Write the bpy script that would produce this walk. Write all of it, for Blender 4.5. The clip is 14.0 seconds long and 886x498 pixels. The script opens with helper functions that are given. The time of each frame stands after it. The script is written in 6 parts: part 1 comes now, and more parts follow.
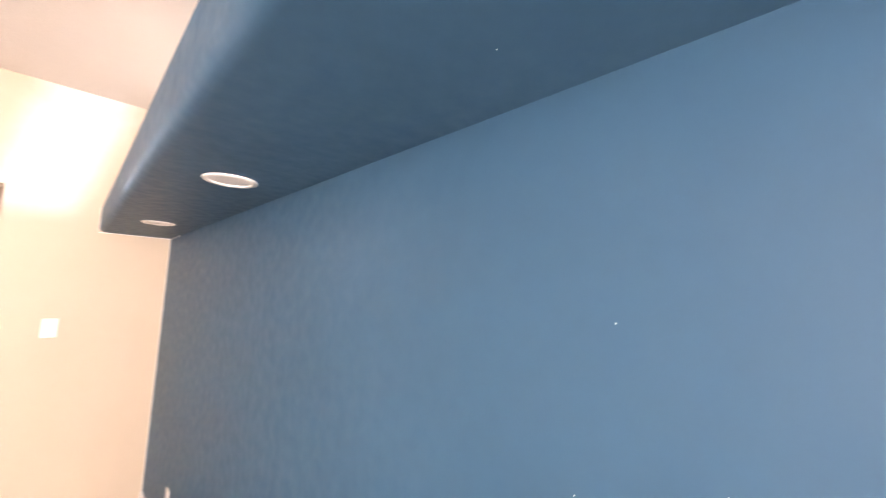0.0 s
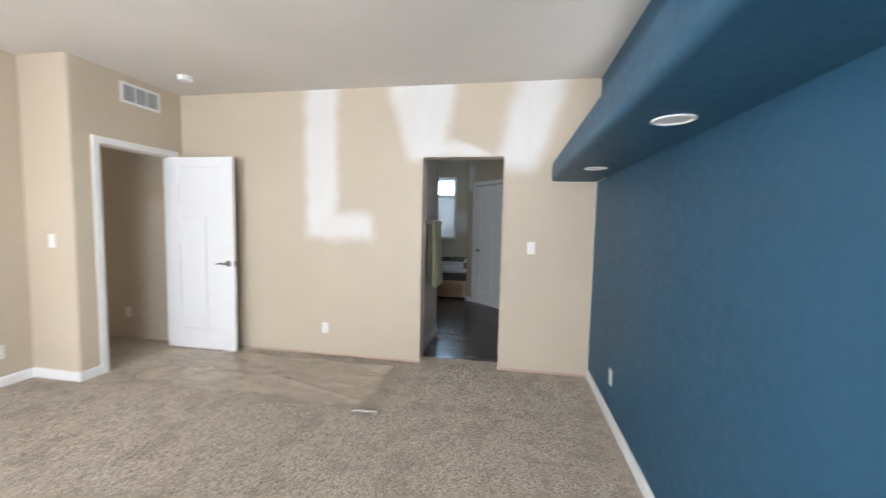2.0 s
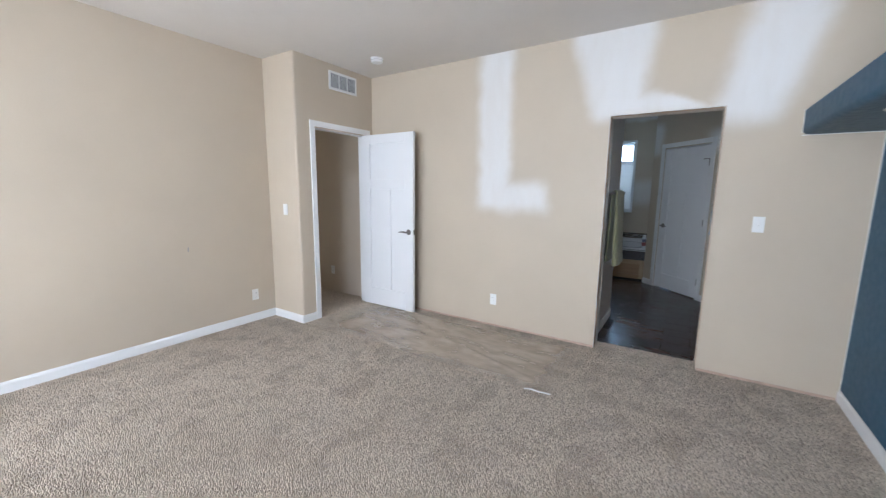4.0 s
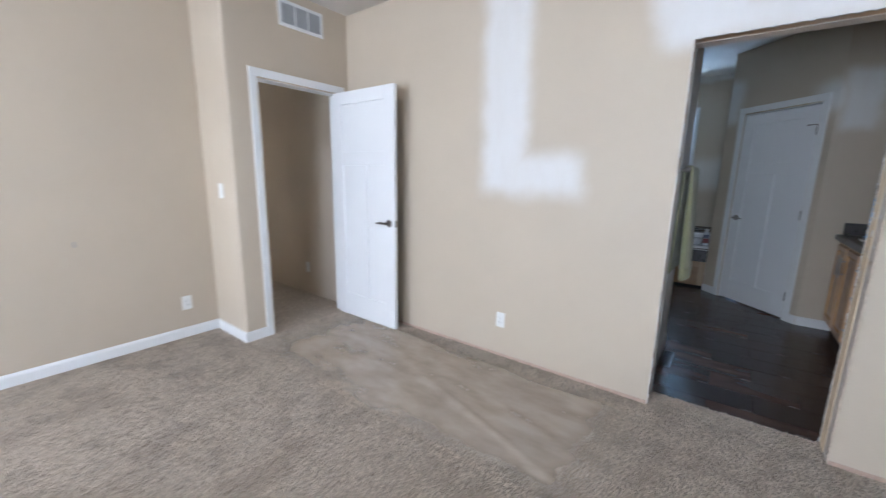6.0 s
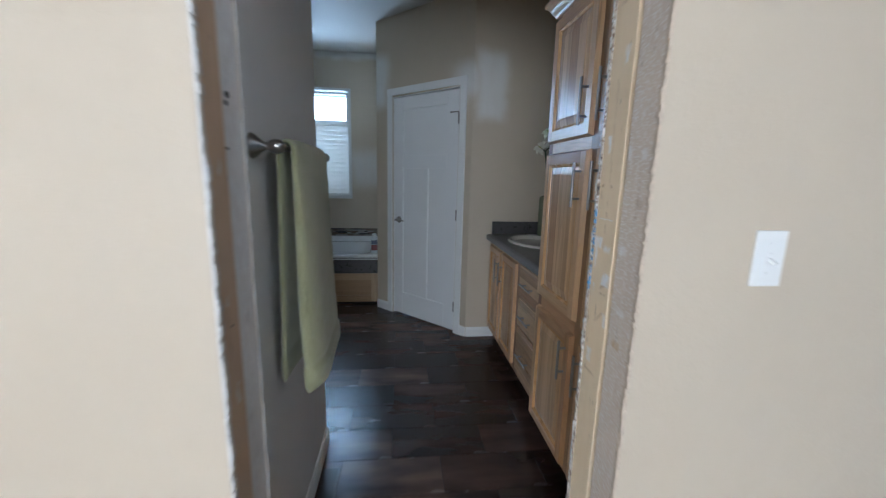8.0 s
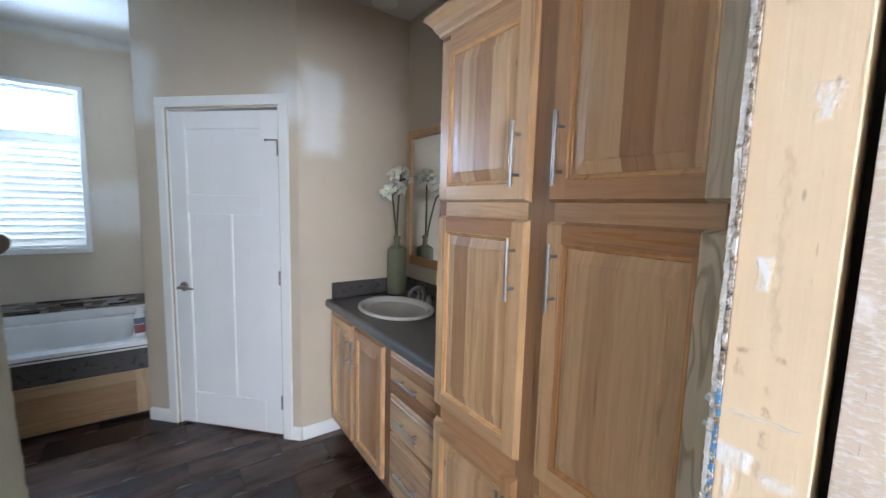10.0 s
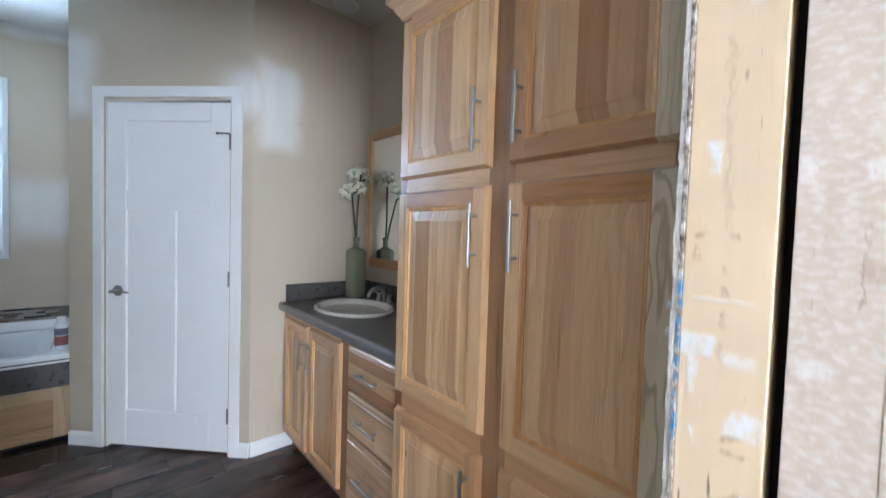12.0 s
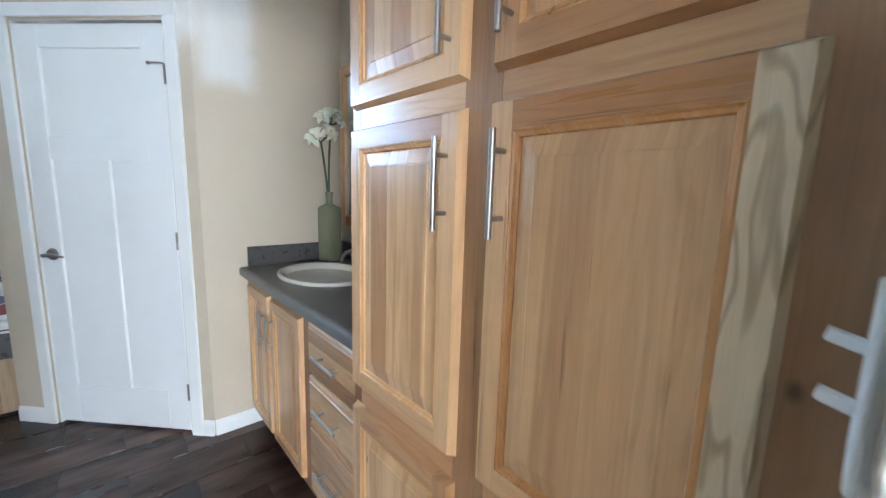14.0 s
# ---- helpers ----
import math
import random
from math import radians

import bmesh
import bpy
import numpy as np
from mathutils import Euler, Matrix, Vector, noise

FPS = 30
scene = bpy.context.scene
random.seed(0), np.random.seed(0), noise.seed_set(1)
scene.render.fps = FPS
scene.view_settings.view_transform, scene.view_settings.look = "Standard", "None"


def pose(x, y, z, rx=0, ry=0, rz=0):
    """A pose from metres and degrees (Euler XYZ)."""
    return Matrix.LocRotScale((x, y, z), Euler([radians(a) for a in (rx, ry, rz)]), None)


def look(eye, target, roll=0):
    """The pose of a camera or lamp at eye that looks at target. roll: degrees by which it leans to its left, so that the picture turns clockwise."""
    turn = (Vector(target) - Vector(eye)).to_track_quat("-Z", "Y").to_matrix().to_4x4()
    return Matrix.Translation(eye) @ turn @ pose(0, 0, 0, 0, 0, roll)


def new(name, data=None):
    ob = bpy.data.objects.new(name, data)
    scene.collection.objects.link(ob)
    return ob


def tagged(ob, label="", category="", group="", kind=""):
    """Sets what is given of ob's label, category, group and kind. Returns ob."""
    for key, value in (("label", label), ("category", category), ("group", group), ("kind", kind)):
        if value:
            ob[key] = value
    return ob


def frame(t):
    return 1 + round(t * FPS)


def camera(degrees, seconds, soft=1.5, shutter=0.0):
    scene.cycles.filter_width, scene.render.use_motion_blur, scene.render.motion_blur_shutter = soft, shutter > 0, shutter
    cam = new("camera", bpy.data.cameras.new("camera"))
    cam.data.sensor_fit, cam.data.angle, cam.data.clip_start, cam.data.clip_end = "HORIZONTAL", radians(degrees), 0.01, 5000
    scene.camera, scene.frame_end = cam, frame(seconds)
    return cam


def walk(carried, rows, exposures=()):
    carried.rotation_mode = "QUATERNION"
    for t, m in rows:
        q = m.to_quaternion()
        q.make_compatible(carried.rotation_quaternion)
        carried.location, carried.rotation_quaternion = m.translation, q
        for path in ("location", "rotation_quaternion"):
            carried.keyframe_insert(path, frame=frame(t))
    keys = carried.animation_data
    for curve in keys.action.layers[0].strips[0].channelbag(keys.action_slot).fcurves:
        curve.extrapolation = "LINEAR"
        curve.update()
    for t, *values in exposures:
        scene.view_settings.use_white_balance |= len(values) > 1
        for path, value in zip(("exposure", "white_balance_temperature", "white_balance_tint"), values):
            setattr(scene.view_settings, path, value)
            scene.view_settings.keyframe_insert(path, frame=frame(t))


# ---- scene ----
cam = camera(98.7, 14.0, soft=1.2, shutter=0.5)
PATH = [
    (0, (-0.086, 0.354, 1.511), (1.299, 1.78, 1.73), 2.1),
    (0.5, (-0.099, 0.315, 1.483), (0.957, 2.003, 1.666), 2.1),
    (1, (-0.166, 0.264, 1.482), (0.356, 2.195, 1.514), 1.4),
    (1.5, (-0.281, 0.135, 1.439), (-0.247, 2.133, 1.365), 1.3),
    (2, (-0.336, 0.075, 1.435), (-0.684, 2.039, 1.288), 1.2),
    (2.5, (-0.37, 0.058, 1.428), (-1.044, 1.934, 1.256), 1.2),
    (3, (-0.416, 0.051, 1.416), (-1.272, 1.847, 1.2), 1.1),
    (3.5, (-0.47, 0.049, 1.412), (-1.453, 1.769, 1.139), 1.1),
    (3.7, (-0.502, 0.084, 1.419), (-1.524, 1.78, 1.133), 0.9),
    (5.8, (-0.975, 1.159, 1.349), (-2.193, 2.698, 0.963), 1.0),
    (6, (-0.949, 1.3, 1.348), (-2.129, 2.87, 0.968), 1.0),
    (6.5, (-0.936, 1.789, 1.335), (-1.707, 3.594, 0.95), 1.2),
    (7, (-0.957, 2.238, 1.342), (-1.292, 4.172, 0.958), 1.4),
    (7.5, (-0.977, 2.611, 1.358), (-0.974, 4.576, 0.984), 1.6),
    (8, (-0.887, 3.062, 1.343), (-0.659, 5.015, 0.973), 1.4),
    (8.5, (-0.887, 3.394, 1.387), (-0.461, 5.314, 1.022), 1.3),
    (9, (-0.953, 3.634, 1.455), (-0.29, 5.486, 1.095), 1.4),
    (9.2, (-0.967, 3.692, 1.466), (-0.169, 5.492, 1.122), 1.4),
    (11.3, (-0.928, 3.784, 1.493), (0.399, 5.28, 1.47), 1.8),
    (11.5, (-0.933, 3.78, 1.438), (0.397, 5.274, 1.419), 1.8),
    (12, (-0.949, 3.768, 1.323), (0.38, 5.261, 1.252), 1.8),
    (12.5, (-0.973, 3.744, 1.193), (0.352, 5.233, 1.018), 1.8),
    (13, (-0.946, 3.753, 1.218), (0.368, 5.235, 0.938), 1.8),
    (13.5, (-0.791, 3.856, 1.279), (0.522, 5.335, 0.98), 1.7),
    (14, (-0.674, 3.947, 1.313), (0.642, 5.424, 1.016), 1.7),
]
EXPOSURES = [(0, 0.88, 8200, 33), (0.5, 0.69, 7100, 20), (1, 0.26, 5900, 13), (1.5, 0.12, 6250, 12), (3.5, -0.22, 5800, 12), (6, -0.14, 5550, 13), (7.5, -0.16, 5550, 11),
             (8, 0.12, 5650, 10), (8.5, 0.68, 6350, 17), (9, 1.26, 6050, 19), (9.2, 1.33, 5950, 18), (11.3, 1.46, 5800, 12), (12.5, 1.49, 5600, 12), (13.5, 1.49, 5700, 11), (14, 1.80, 5700, 9)]
walk(cam, [(t, look(eye, target, roll)) for t, eye, target, roll in PATH], EXPOSURES)

# ---- world and large lights ----
P_SOUTH, P_TRANSOM, P_TUB, P_SASH, P_KITCHEN = 63, 3, 16, 11, 60
world = bpy.data.worlds.new("sky")
scene.world = world
world.use_nodes = True
wn = world.node_tree
sky = wn.nodes.new("ShaderNodeTexSky")
sky.sky_type, sky.sun_disc = "NISHITA", False
sky.sun_elevation, sky.sun_rotation = radians(58), radians(189)
wn.nodes["Background"].inputs["Strength"].default_value = 0.15
wn.links.new(sky.outputs["Color"], wn.nodes["Background"].inputs["Color"])

sun_data = bpy.data.lights.new("sun", "SUN")
sun_data.energy, sun_data.angle, sun_data.color = 3.0, radians(0.53), (1.0, 0.95, 0.88)
sun = new("sun", sun_data)
sun.matrix_world = look((0, 0, 20), (1.9, 12.3, 0.0))


def window_light(name, matrix, w, h, watts, colour):
    d = bpy.data.lights.new(name, "AREA")
    d.shape, d.size, d.size_y, d.energy, d.color = "RECTANGLE", w, h, watts, colour
    ob = new(name, d)
    ob.matrix_world = matrix
    return ob


DAY = (0.93, 0.97, 1.0)
# sky light standing in the window openings, each facing into its room
window_light("daylight_south_a", look((-3.05, -1.40, 1.35), (-3.05, 3, 1.25)), 1.3, 1.5, P_SOUTH, DAY)
window_light("daylight_south_b", look((-1.04, -1.40, 1.35), (-1.04, 3, 1.25)), 1.72, 1.5, P_SOUTH * 1.25, DAY)
window_light("daylight_transom", look((0.60, 2.88, 2.36), (-1, 2.88, 2.36)), 1.0, 0.38, P_TRANSOM, DAY)
window_light("daylight_tub", look((-1.77, 8.03, 2.12), (-1.77, 3, 0.4)), 0.50, 0.28, P_TUB, (0.54, 0.76, 1.0))
window_light("daylight_sash", look((-1.77, 8.03, 1.53), (-1.77, 3, 1.2)), 0.50, 0.78, P_SASH, (0.54, 0.76, 1.0))
window_light("daylight_kitchen", look((-10.02, 5.58, 1.42), (-4, 5.2, 1.2)), 0.42, 0.86, P_KITCHEN, DAY)
# fill lamp added in an unseen opening to brighten the island front
window_light("kitchen_side_fill", look((-6.6, 8.03, 1.5), (-6.9, 4, 1.0)), 1.3, 1.1, 110, DAY)

# ---- materials ----
class Nodes:
    """A short hand for node trees."""

    def __init__(self, name):
        self.mat = bpy.data.materials.new(name)
        self.mat.use_nodes = True
        self.t = self.mat.node_tree
        self.bsdf = self.t.nodes["Principled BSDF"]
        self.coord = self.t.nodes.new("ShaderNodeTexCoord").outputs["Object"]

    def put(self, socket, value):
        if isinstance(value, bpy.types.NodeSocket):
            self.t.links.new(value, socket)
        elif isinstance(value, (tuple, list)) and len(value) == 3 and socket.type == "RGBA":
            socket.default_value = (*value, 1)
        else:
            socket.default_value = value

    def math(self, op, a, b=0.0, c=0.0, clamp=False):
        n = self.t.nodes.new("ShaderNodeMath")
        n.operation, n.use_clamp = op, clamp
        for i, v in enumerate((a, b, c)):
            self.put(n.inputs[i], v)
        return n.outputs[0]

    def scaled(self, scale, source=None, offset=None):
        n = self.t.nodes.new("ShaderNodeMapping")
        self.put(n.inputs["Vector"], source or self.coord)
        n.inputs["Scale"].default_value = scale
        if offset is not None:
            self.put(n.inputs["Location"], offset)
        return n.outputs[0]

    def noise(self, scale, detail=3.0, rough=0.55, vector=None, distortion=0.0):
        n = self.t.nodes.new("ShaderNodeTexNoise")
        self.put(n.inputs["Vector"], vector or self.coord)
        for k, v in (("Scale", scale), ("Detail", detail), ("Roughness", rough), ("Distortion", distortion)):
            n.inputs[k].default_value = v
        return n.outputs["Fac"]

    def voronoi(self, scale, vector=None):
        n = self.t.nodes.new("ShaderNodeTexVoronoi")
        self.put(n.inputs["Vector"], vector or self.coord)
        n.inputs["Scale"].default_value = scale
        return n.outputs["Distance"]

    def white(self, value):
        n = self.t.nodes.new("ShaderNodeTexWhiteNoise")
        n.noise_dimensions = "1D"
        self.put(n.inputs["W"], value)
        return n.outputs["Value"]

    def range(self, v, a, b, c=0.0, d=1.0, smooth=False):
        n = self.t.nodes.new("ShaderNodeMapRange")
        n.interpolation_type = "SMOOTHSTEP" if smooth else "LINEAR"
        for i, x in enumerate((v, a, b, c, d)):
            self.put(n.inputs[i], x)
        return n.outputs[0]

    def mix(self, fac, a, b, mode="MIX"):
        n = self.t.nodes.new("ShaderNodeMix")
        n.data_type, n.blend_type = "RGBA", mode
        self.put(n.inputs[0], fac), self.put(n.inputs[6], a), self.put(n.inputs[7], b)
        return n.outputs[2]

    def xyz(self):
        n = self.t.nodes.new("ShaderNodeSeparateXYZ")
        self.put(n.inputs[0], self.coord)
        return n.outputs

    def joined(self, x, y, z):
        n = self.t.nodes.new("ShaderNodeCombineXYZ")
        for i, v in enumerate((x, y, z)):
            self.put(n.inputs[i], v)
        return n.outputs[0]

    def per_object(self):
        return self.t.nodes.new("ShaderNodeObjectInfo").outputs["Random"]

    def per_island(self):
        return self.t.nodes.new("ShaderNodeNewGeometry").outputs["Random Per Island"]

    def bump(self, height, strength, distance=0.01):
        n = self.t.nodes.new("ShaderNodeBump")
        n.inputs["Strength"].default_value, n.inputs["Distance"].default_value = strength, distance
        self.put(n.inputs["Height"], height)
        self.put(self.bsdf.inputs["Normal"], n.outputs[0])

    def set(self, **values):
        for k, v in values.items():
            self.put(self.bsdf.inputs[k.replace("_", " ")], v)
        return self.mat


def plain(name, colour, rough=0.5, metal=0.0, vary=0.06, scale=8.0, bump=0.0, bump_scale=90.0, **more):
    """A simple surface with slight change of tone and roughness."""
    n = Nodes(name)
    f = n.noise(scale, 4)
    dark = tuple(c * (1 - vary) for c in colour)
    lite = tuple(min(1, c * (1 + vary)) for c in colour)
    n.set(Base_Color=n.mix(f, dark, lite), Roughness=n.range(f, 0.3, 0.7, rough - 0.05, rough + 0.05), Metallic=metal, **more)
    if bump:
        n.bump(n.noise(bump_scale, 3), bump, 0.004)
    return n.mat


def patch(n, u, v, left_top, right_top, left_low, right_low, top, low, soft):
    """A soft four-sided patch in the plane (u, v): 1 inside."""
    soft *= 1.7
    f = n.math("DIVIDE", n.math("SUBTRACT", v, low), top - low)
    l = n.math("MULTIPLY_ADD", f, left_top - left_low, left_low)
    r = n.math("MULTIPLY_ADD", f, right_top - right_low, right_low)
    a = n.range(n.math("SUBTRACT", u, l), -soft, soft, smooth=True)
    b = n.range(n.math("SUBTRACT", r, u), -soft, soft, smooth=True)
    c = n.range(n.math("SUBTRACT", v, low), -soft, soft, smooth=True)
    d = n.range(n.math("SUBTRACT", top, v), -soft, soft, smooth=True)
    return n.math("MULTIPLY", n.math("MULTIPLY", a, b), n.math("MULTIPLY", c, d))


def wall_paint(name, colour, patches=(), rough=0.55, primer=(0.74, 0.72, 0.695), orange=0.22, gloss=0.4):
    """Rolled wall paint with a light orange-peel texture; patches: soft paler fields, such as primer over repairs."""
    n = Nodes(name)
    big, fine = n.noise(1.3, 4), n.noise(22, 3)
    tone = n.mix(n.range(big, 0.3, 0.7), tuple(c * 0.955 for c in colour), tuple(c * 1.03 for c in colour))
    tone = n.mix(n.range(fine, 0.3, 0.7, 0, 0.04), tone, tuple(c * 0.9 for c in colour))
    if patches:
        x, y, z = n.xyz()
        w = n.math("MULTIPLY", n.math("SUBTRACT", n.noise(5.0, 4), 0.5), 0.10)
        w2 = n.math("MULTIPLY", n.math("SUBTRACT", n.noise(4.1, 4, vector=n.scaled((1, 1, 1), offset=(7, 3, 5))), 0.5), 0.10)
        u, v = n.math("ADD", x, w), n.math("ADD", z, w2)
        total = None
        for p in patches:
            m = patch(n, u, v, *p)
            total = m if total is None else n.math("MAXIMUM", total, m)
        streak = n.range(n.noise(3.0, 5, vector=n.scaled((3, 3, 0.8))), 0.3, 0.7, 0.82, 1.0)
        tone = n.mix(n.math("MULTIPLY", total, streak), tone, primer)
    peel = n.math("ADD", n.noise(210, 2), n.math("MULTIPLY", n.range(n.noise(60, 2), 0.45, 0.62, smooth=True), 0.8))
    n.bump(peel, orange, 0.0012)
    return n.set(Base_Color=tone, Roughness=n.range(fine, 0.3, 0.7, rough - 0.06, rough + 0.06), Specular_IOR_Level=gloss)


TAN = (0.56, 0.475, 0.366)
tan_paint = wall_paint("tan wall paint", TAN)
# repairs on the wall between the rooms: an L, and two slanting fields above the opening
north_paint = wall_paint("tan wall paint with primed repairs", TAN, (
    (-2.45, -2.10, -2.43, -2.09, 2.80, 1.23, 0.045),
    (-2.43, -1.74, -2.43, -1.70, 1.49, 1.23, 0.05),
    (-1.56, -0.90, -1.34, -0.98, 2.80, 2.02, 0.05),
    (-1.20, -0.86, -1.25, -0.44, 2.22, 2.02, 0.05),
    (-0.34, 0.12, -0.50, -0.12, 2.66, 1.93, 0.06),
    (-0.30, 0.15, -0.34, 0.02, 2.80, 2.45, 0.06)))
bath_paint = wall_paint("tan wall paint with primed corner", TAN, (
    (-0.30, -0.06, -0.30, -0.06, 2.29, 1.79, 0.035),
    (-0.46, -0.25, -0.42, -0.25, 2.20, 1.96, 0.05),
    (-1.20, -1.00, -1.20, -1.00, 2.42, 1.98, 0.04)), primer=(0.74, 0.73, 0.70))
tub_paint = wall_paint("tan wall paint with primed field and paler band", TAN, (
    (-1.50, -1.00, -1.50, -1.00, 1.62, 1.22, 0.07),
    # paler band along the top of the wall
    (-3.0, -1.0, -3.0, -1.0, 2.9, 2.66, 0.02)), primer=(0.72, 0.70, 0.66))
# tan wall made pale grey: bluish window light put into the paint colour
tan_in_blue_light = wall_paint("tan wall paint in bluish light", (0.81, 0.795, 0.79), rough=0.45, orange=0.2)
blue_paint = wall_paint("deep blue wall paint", (0.0235, 0.086, 0.153), rough=0.5, orange=0.04, gloss=0.40)
ceiling_paint = wall_paint("off white ceiling paint", (0.70, 0.655, 0.60), rough=0.7, orange=0.5)
white_trim = plain("white painted trim", (0.80, 0.80, 0.79), 0.35, vary=0.03)
white_door = plain("white painted door", (0.80, 0.80, 0.80), 0.38, vary=0.03, scale=3, bump=0.05, bump_scale=300)
white_plastic = plain("white plastic", (0.80, 0.80, 0.78), 0.3, vary=0.02)
caulk = plain("white caulk bead", (0.78, 0.77, 0.74), 0.6, vary=0.1, scale=40)
nickel = plain("brushed nickel", (0.40, 0.385, 0.37), 0.33, 1.0, vary=0.02, scale=3)
lever_metal = plain("satin dark nickel", (0.27, 0.245, 0.225), 0.30, 1.0, vary=0.02, scale=3)
bar_metal = plain("satin towel bar nickel", (0.34, 0.315, 0.295), 0.30, 1.0, vary=0.02, scale=3)
dark_metal = plain("dark bronze metal", (0.10, 0.085, 0.075), 0.35, 1.0, vary=0.2)
chrome = plain("polished chrome", (0.75, 0.75, 0.76), 0.08, 1.0, vary=0.03)
porcelain = plain("biscuit porcelain", (0.74, 0.71, 0.65), 0.12, vary=0.02)
acrylic = plain("white acrylic tub", (0.82, 0.82, 0.82), 0.15, vary=0.02)
dark_slot = plain("dark slot", (0.02, 0.02, 0.02), 0.6, vary=0.2)
# near-black that carries the shade of the wall gap and tub toe
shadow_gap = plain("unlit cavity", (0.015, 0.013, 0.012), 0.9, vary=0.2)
vent_grey = plain("grey filter mesh", (0.45, 0.46, 0.47), 0.7, vary=0.1, scale=60)
tape_white = plain("white tape", (0.85, 0.84, 0.82), 0.4, vary=0.05)
film_label = plain("printed label red", (0.30, 0.09, 0.09), 0.35, vary=0.1)
label_blue = plain("printed label blue", (0.16, 0.17, 0.24), 0.35, vary=0.1)
bottle_plastic = plain("pale bottle plastic", (0.78, 0.80, 0.82), 0.25, vary=0.03)
petal = plain("cream petals", (0.80, 0.77, 0.64), 0.6, vary=0.12, scale=25, Subsurface_Weight=0.15)
petal_heart = plain("yellow green flower heart", (0.45, 0.42, 0.12), 0.6, vary=0.2, scale=40)
stem_green = plain("dark green stem", (0.05, 0.075, 0.03), 0.5, vary=0.25, scale=30)
vase_glaze = plain("sage green glazed ceramic", (0.215, 0.225, 0.145), 0.22, vary=0.12, scale=9)
laminate = Nodes("grey speckled laminate")
s1 = laminate.noise(420, 2)
laminate.set(Base_Color=laminate.mix(laminate.range(s1, 0.35, 0.65), (0.085, 0.078, 0.072), (0.17, 0.16, 0.15)), Roughness=0.32)
laminate = laminate.mat
splash_mat = plain("charcoal ceramic tile", (0.075, 0.07, 0.068), 0.3, vary=0.2, scale=30)
grout_pale = plain("pale grout", (0.30, 0.28, 0.26), 0.9, vary=0.1)


def wood(name, along, light, dark, tint, board=0.0, gloss=0.33, ring=1.0, figure=0.24):
    """Finished wood. along: the axis the grain runs on; board: width of the glued boards across it, if any."""
    n = Nodes(name)
    x, y, z = n.xyz()
    rnd = n.math("MULTIPLY", n.per_object(), 37.0)
    if along == "z":
        a, b, c = n.math("ADD", x, y), z, rnd
    elif along == "y":
        a, b, c = n.math("ADD", x, z), y, rnd
    else:
        a, b, c = n.math("ADD", y, z), x, rnd
    if board:
        strip = n.math("FLOOR", n.math("DIVIDE", n.math("ADD", a, n.math("MULTIPLY", n.per_object(), board)), board))
        own = n.white(n.math("ADD", strip, n.math("FLOOR", rnd)))
        c = n.math("ADD", rnd, n.math("MULTIPLY", own, 19.0))
    else:
        own = n.per_object()
    warp = n.math("MULTIPLY", n.math("SUBTRACT", n.noise(1.0, 3, vector=n.joined(n.math("MULTIPLY", a, 9), n.math("MULTIPLY", b, 1.6), c)), 0.5), 1.0)
    rings = n.math("SINE", n.math("MULTIPLY", n.math("ADD", n.math("MULTIPLY", a, 5.0), n.math("MULTIPLY", warp, 1.35 * ring)), 42.0))
    fibre = n.noise(1.0, 3, 0.6, vector=n.joined(n.math("MULTIPLY", a, 520), n.math("MULTIPLY", b, 9), c))
    streak = n.noise(1.0, 4, 0.6, vector=n.joined(n.math("MULTIPLY", a, 34), n.math("MULTIPLY", b, 1.1), c))
    bold = n.range(n.white(n.math("ADD", n.math("MULTIPLY", own, 91.7), 3.3)), 0.25, 0.9, 0.25, 1.0)
    g = n.math("ADD", n.math("MULTIPLY", n.range(rings, 0.1, 1.0, 0.0, figure), bold), n.range(fibre, 0.4, 0.75, 0.0, 0.17))
    g = n.math("ADD", g, n.range(streak, 0.50, 0.78, 0.0, 0.40), clamp=True)
    tone = n.mix(g, light, dark)
    tone = n.mix(n.range(own, 0.2, 1.0, 0.0, 0.9), tone, tint, "MULTIPLY")
    heart = n.noise(1.0, 3, 0.5, vector=n.joined(n.math("MULTIPLY", a, 13), n.math("MULTIPLY", b, 0.55), n.math("ADD", c, 8.0)), distortion=0.4)
    tone = n.mix(n.range(heart, 0.56, 0.66, 0.0, 0.5, smooth=True), tone, tuple(k * 1.12 for k in dark))
    mineral = n.noise(1.0, 3, 0.6, vector=n.joined(n.math("MULTIPLY", a, 75), n.math("MULTIPLY", b, 1.7), n.math("ADD", c, 4.0)))
    tone = n.mix(n.range(mineral, 0.64, 0.72, 0.0, 0.55), tone, tuple(k * 0.55 for k in dark))
    knots = n.range(n.voronoi(1.0, n.joined(n.math("MULTIPLY", a, 5), n.math("MULTIPLY", b, 3.1), c)), 0.015, 0.05, 0.75, 0.0)
    tone = n.mix(knots, tone, tuple(k * 0.35 for k in dark))
    n.bump(n.math("ADD", g, n.math("MULTIPLY", fibre, 0.5)), 0.08, 0.0015)
    return n.set(Base_Color=tone, Roughness=n.range(streak, 0.3, 0.7, gloss - 0.06, gloss + 0.08), Coat_Weight=0.4, Coat_Roughness=0.22)


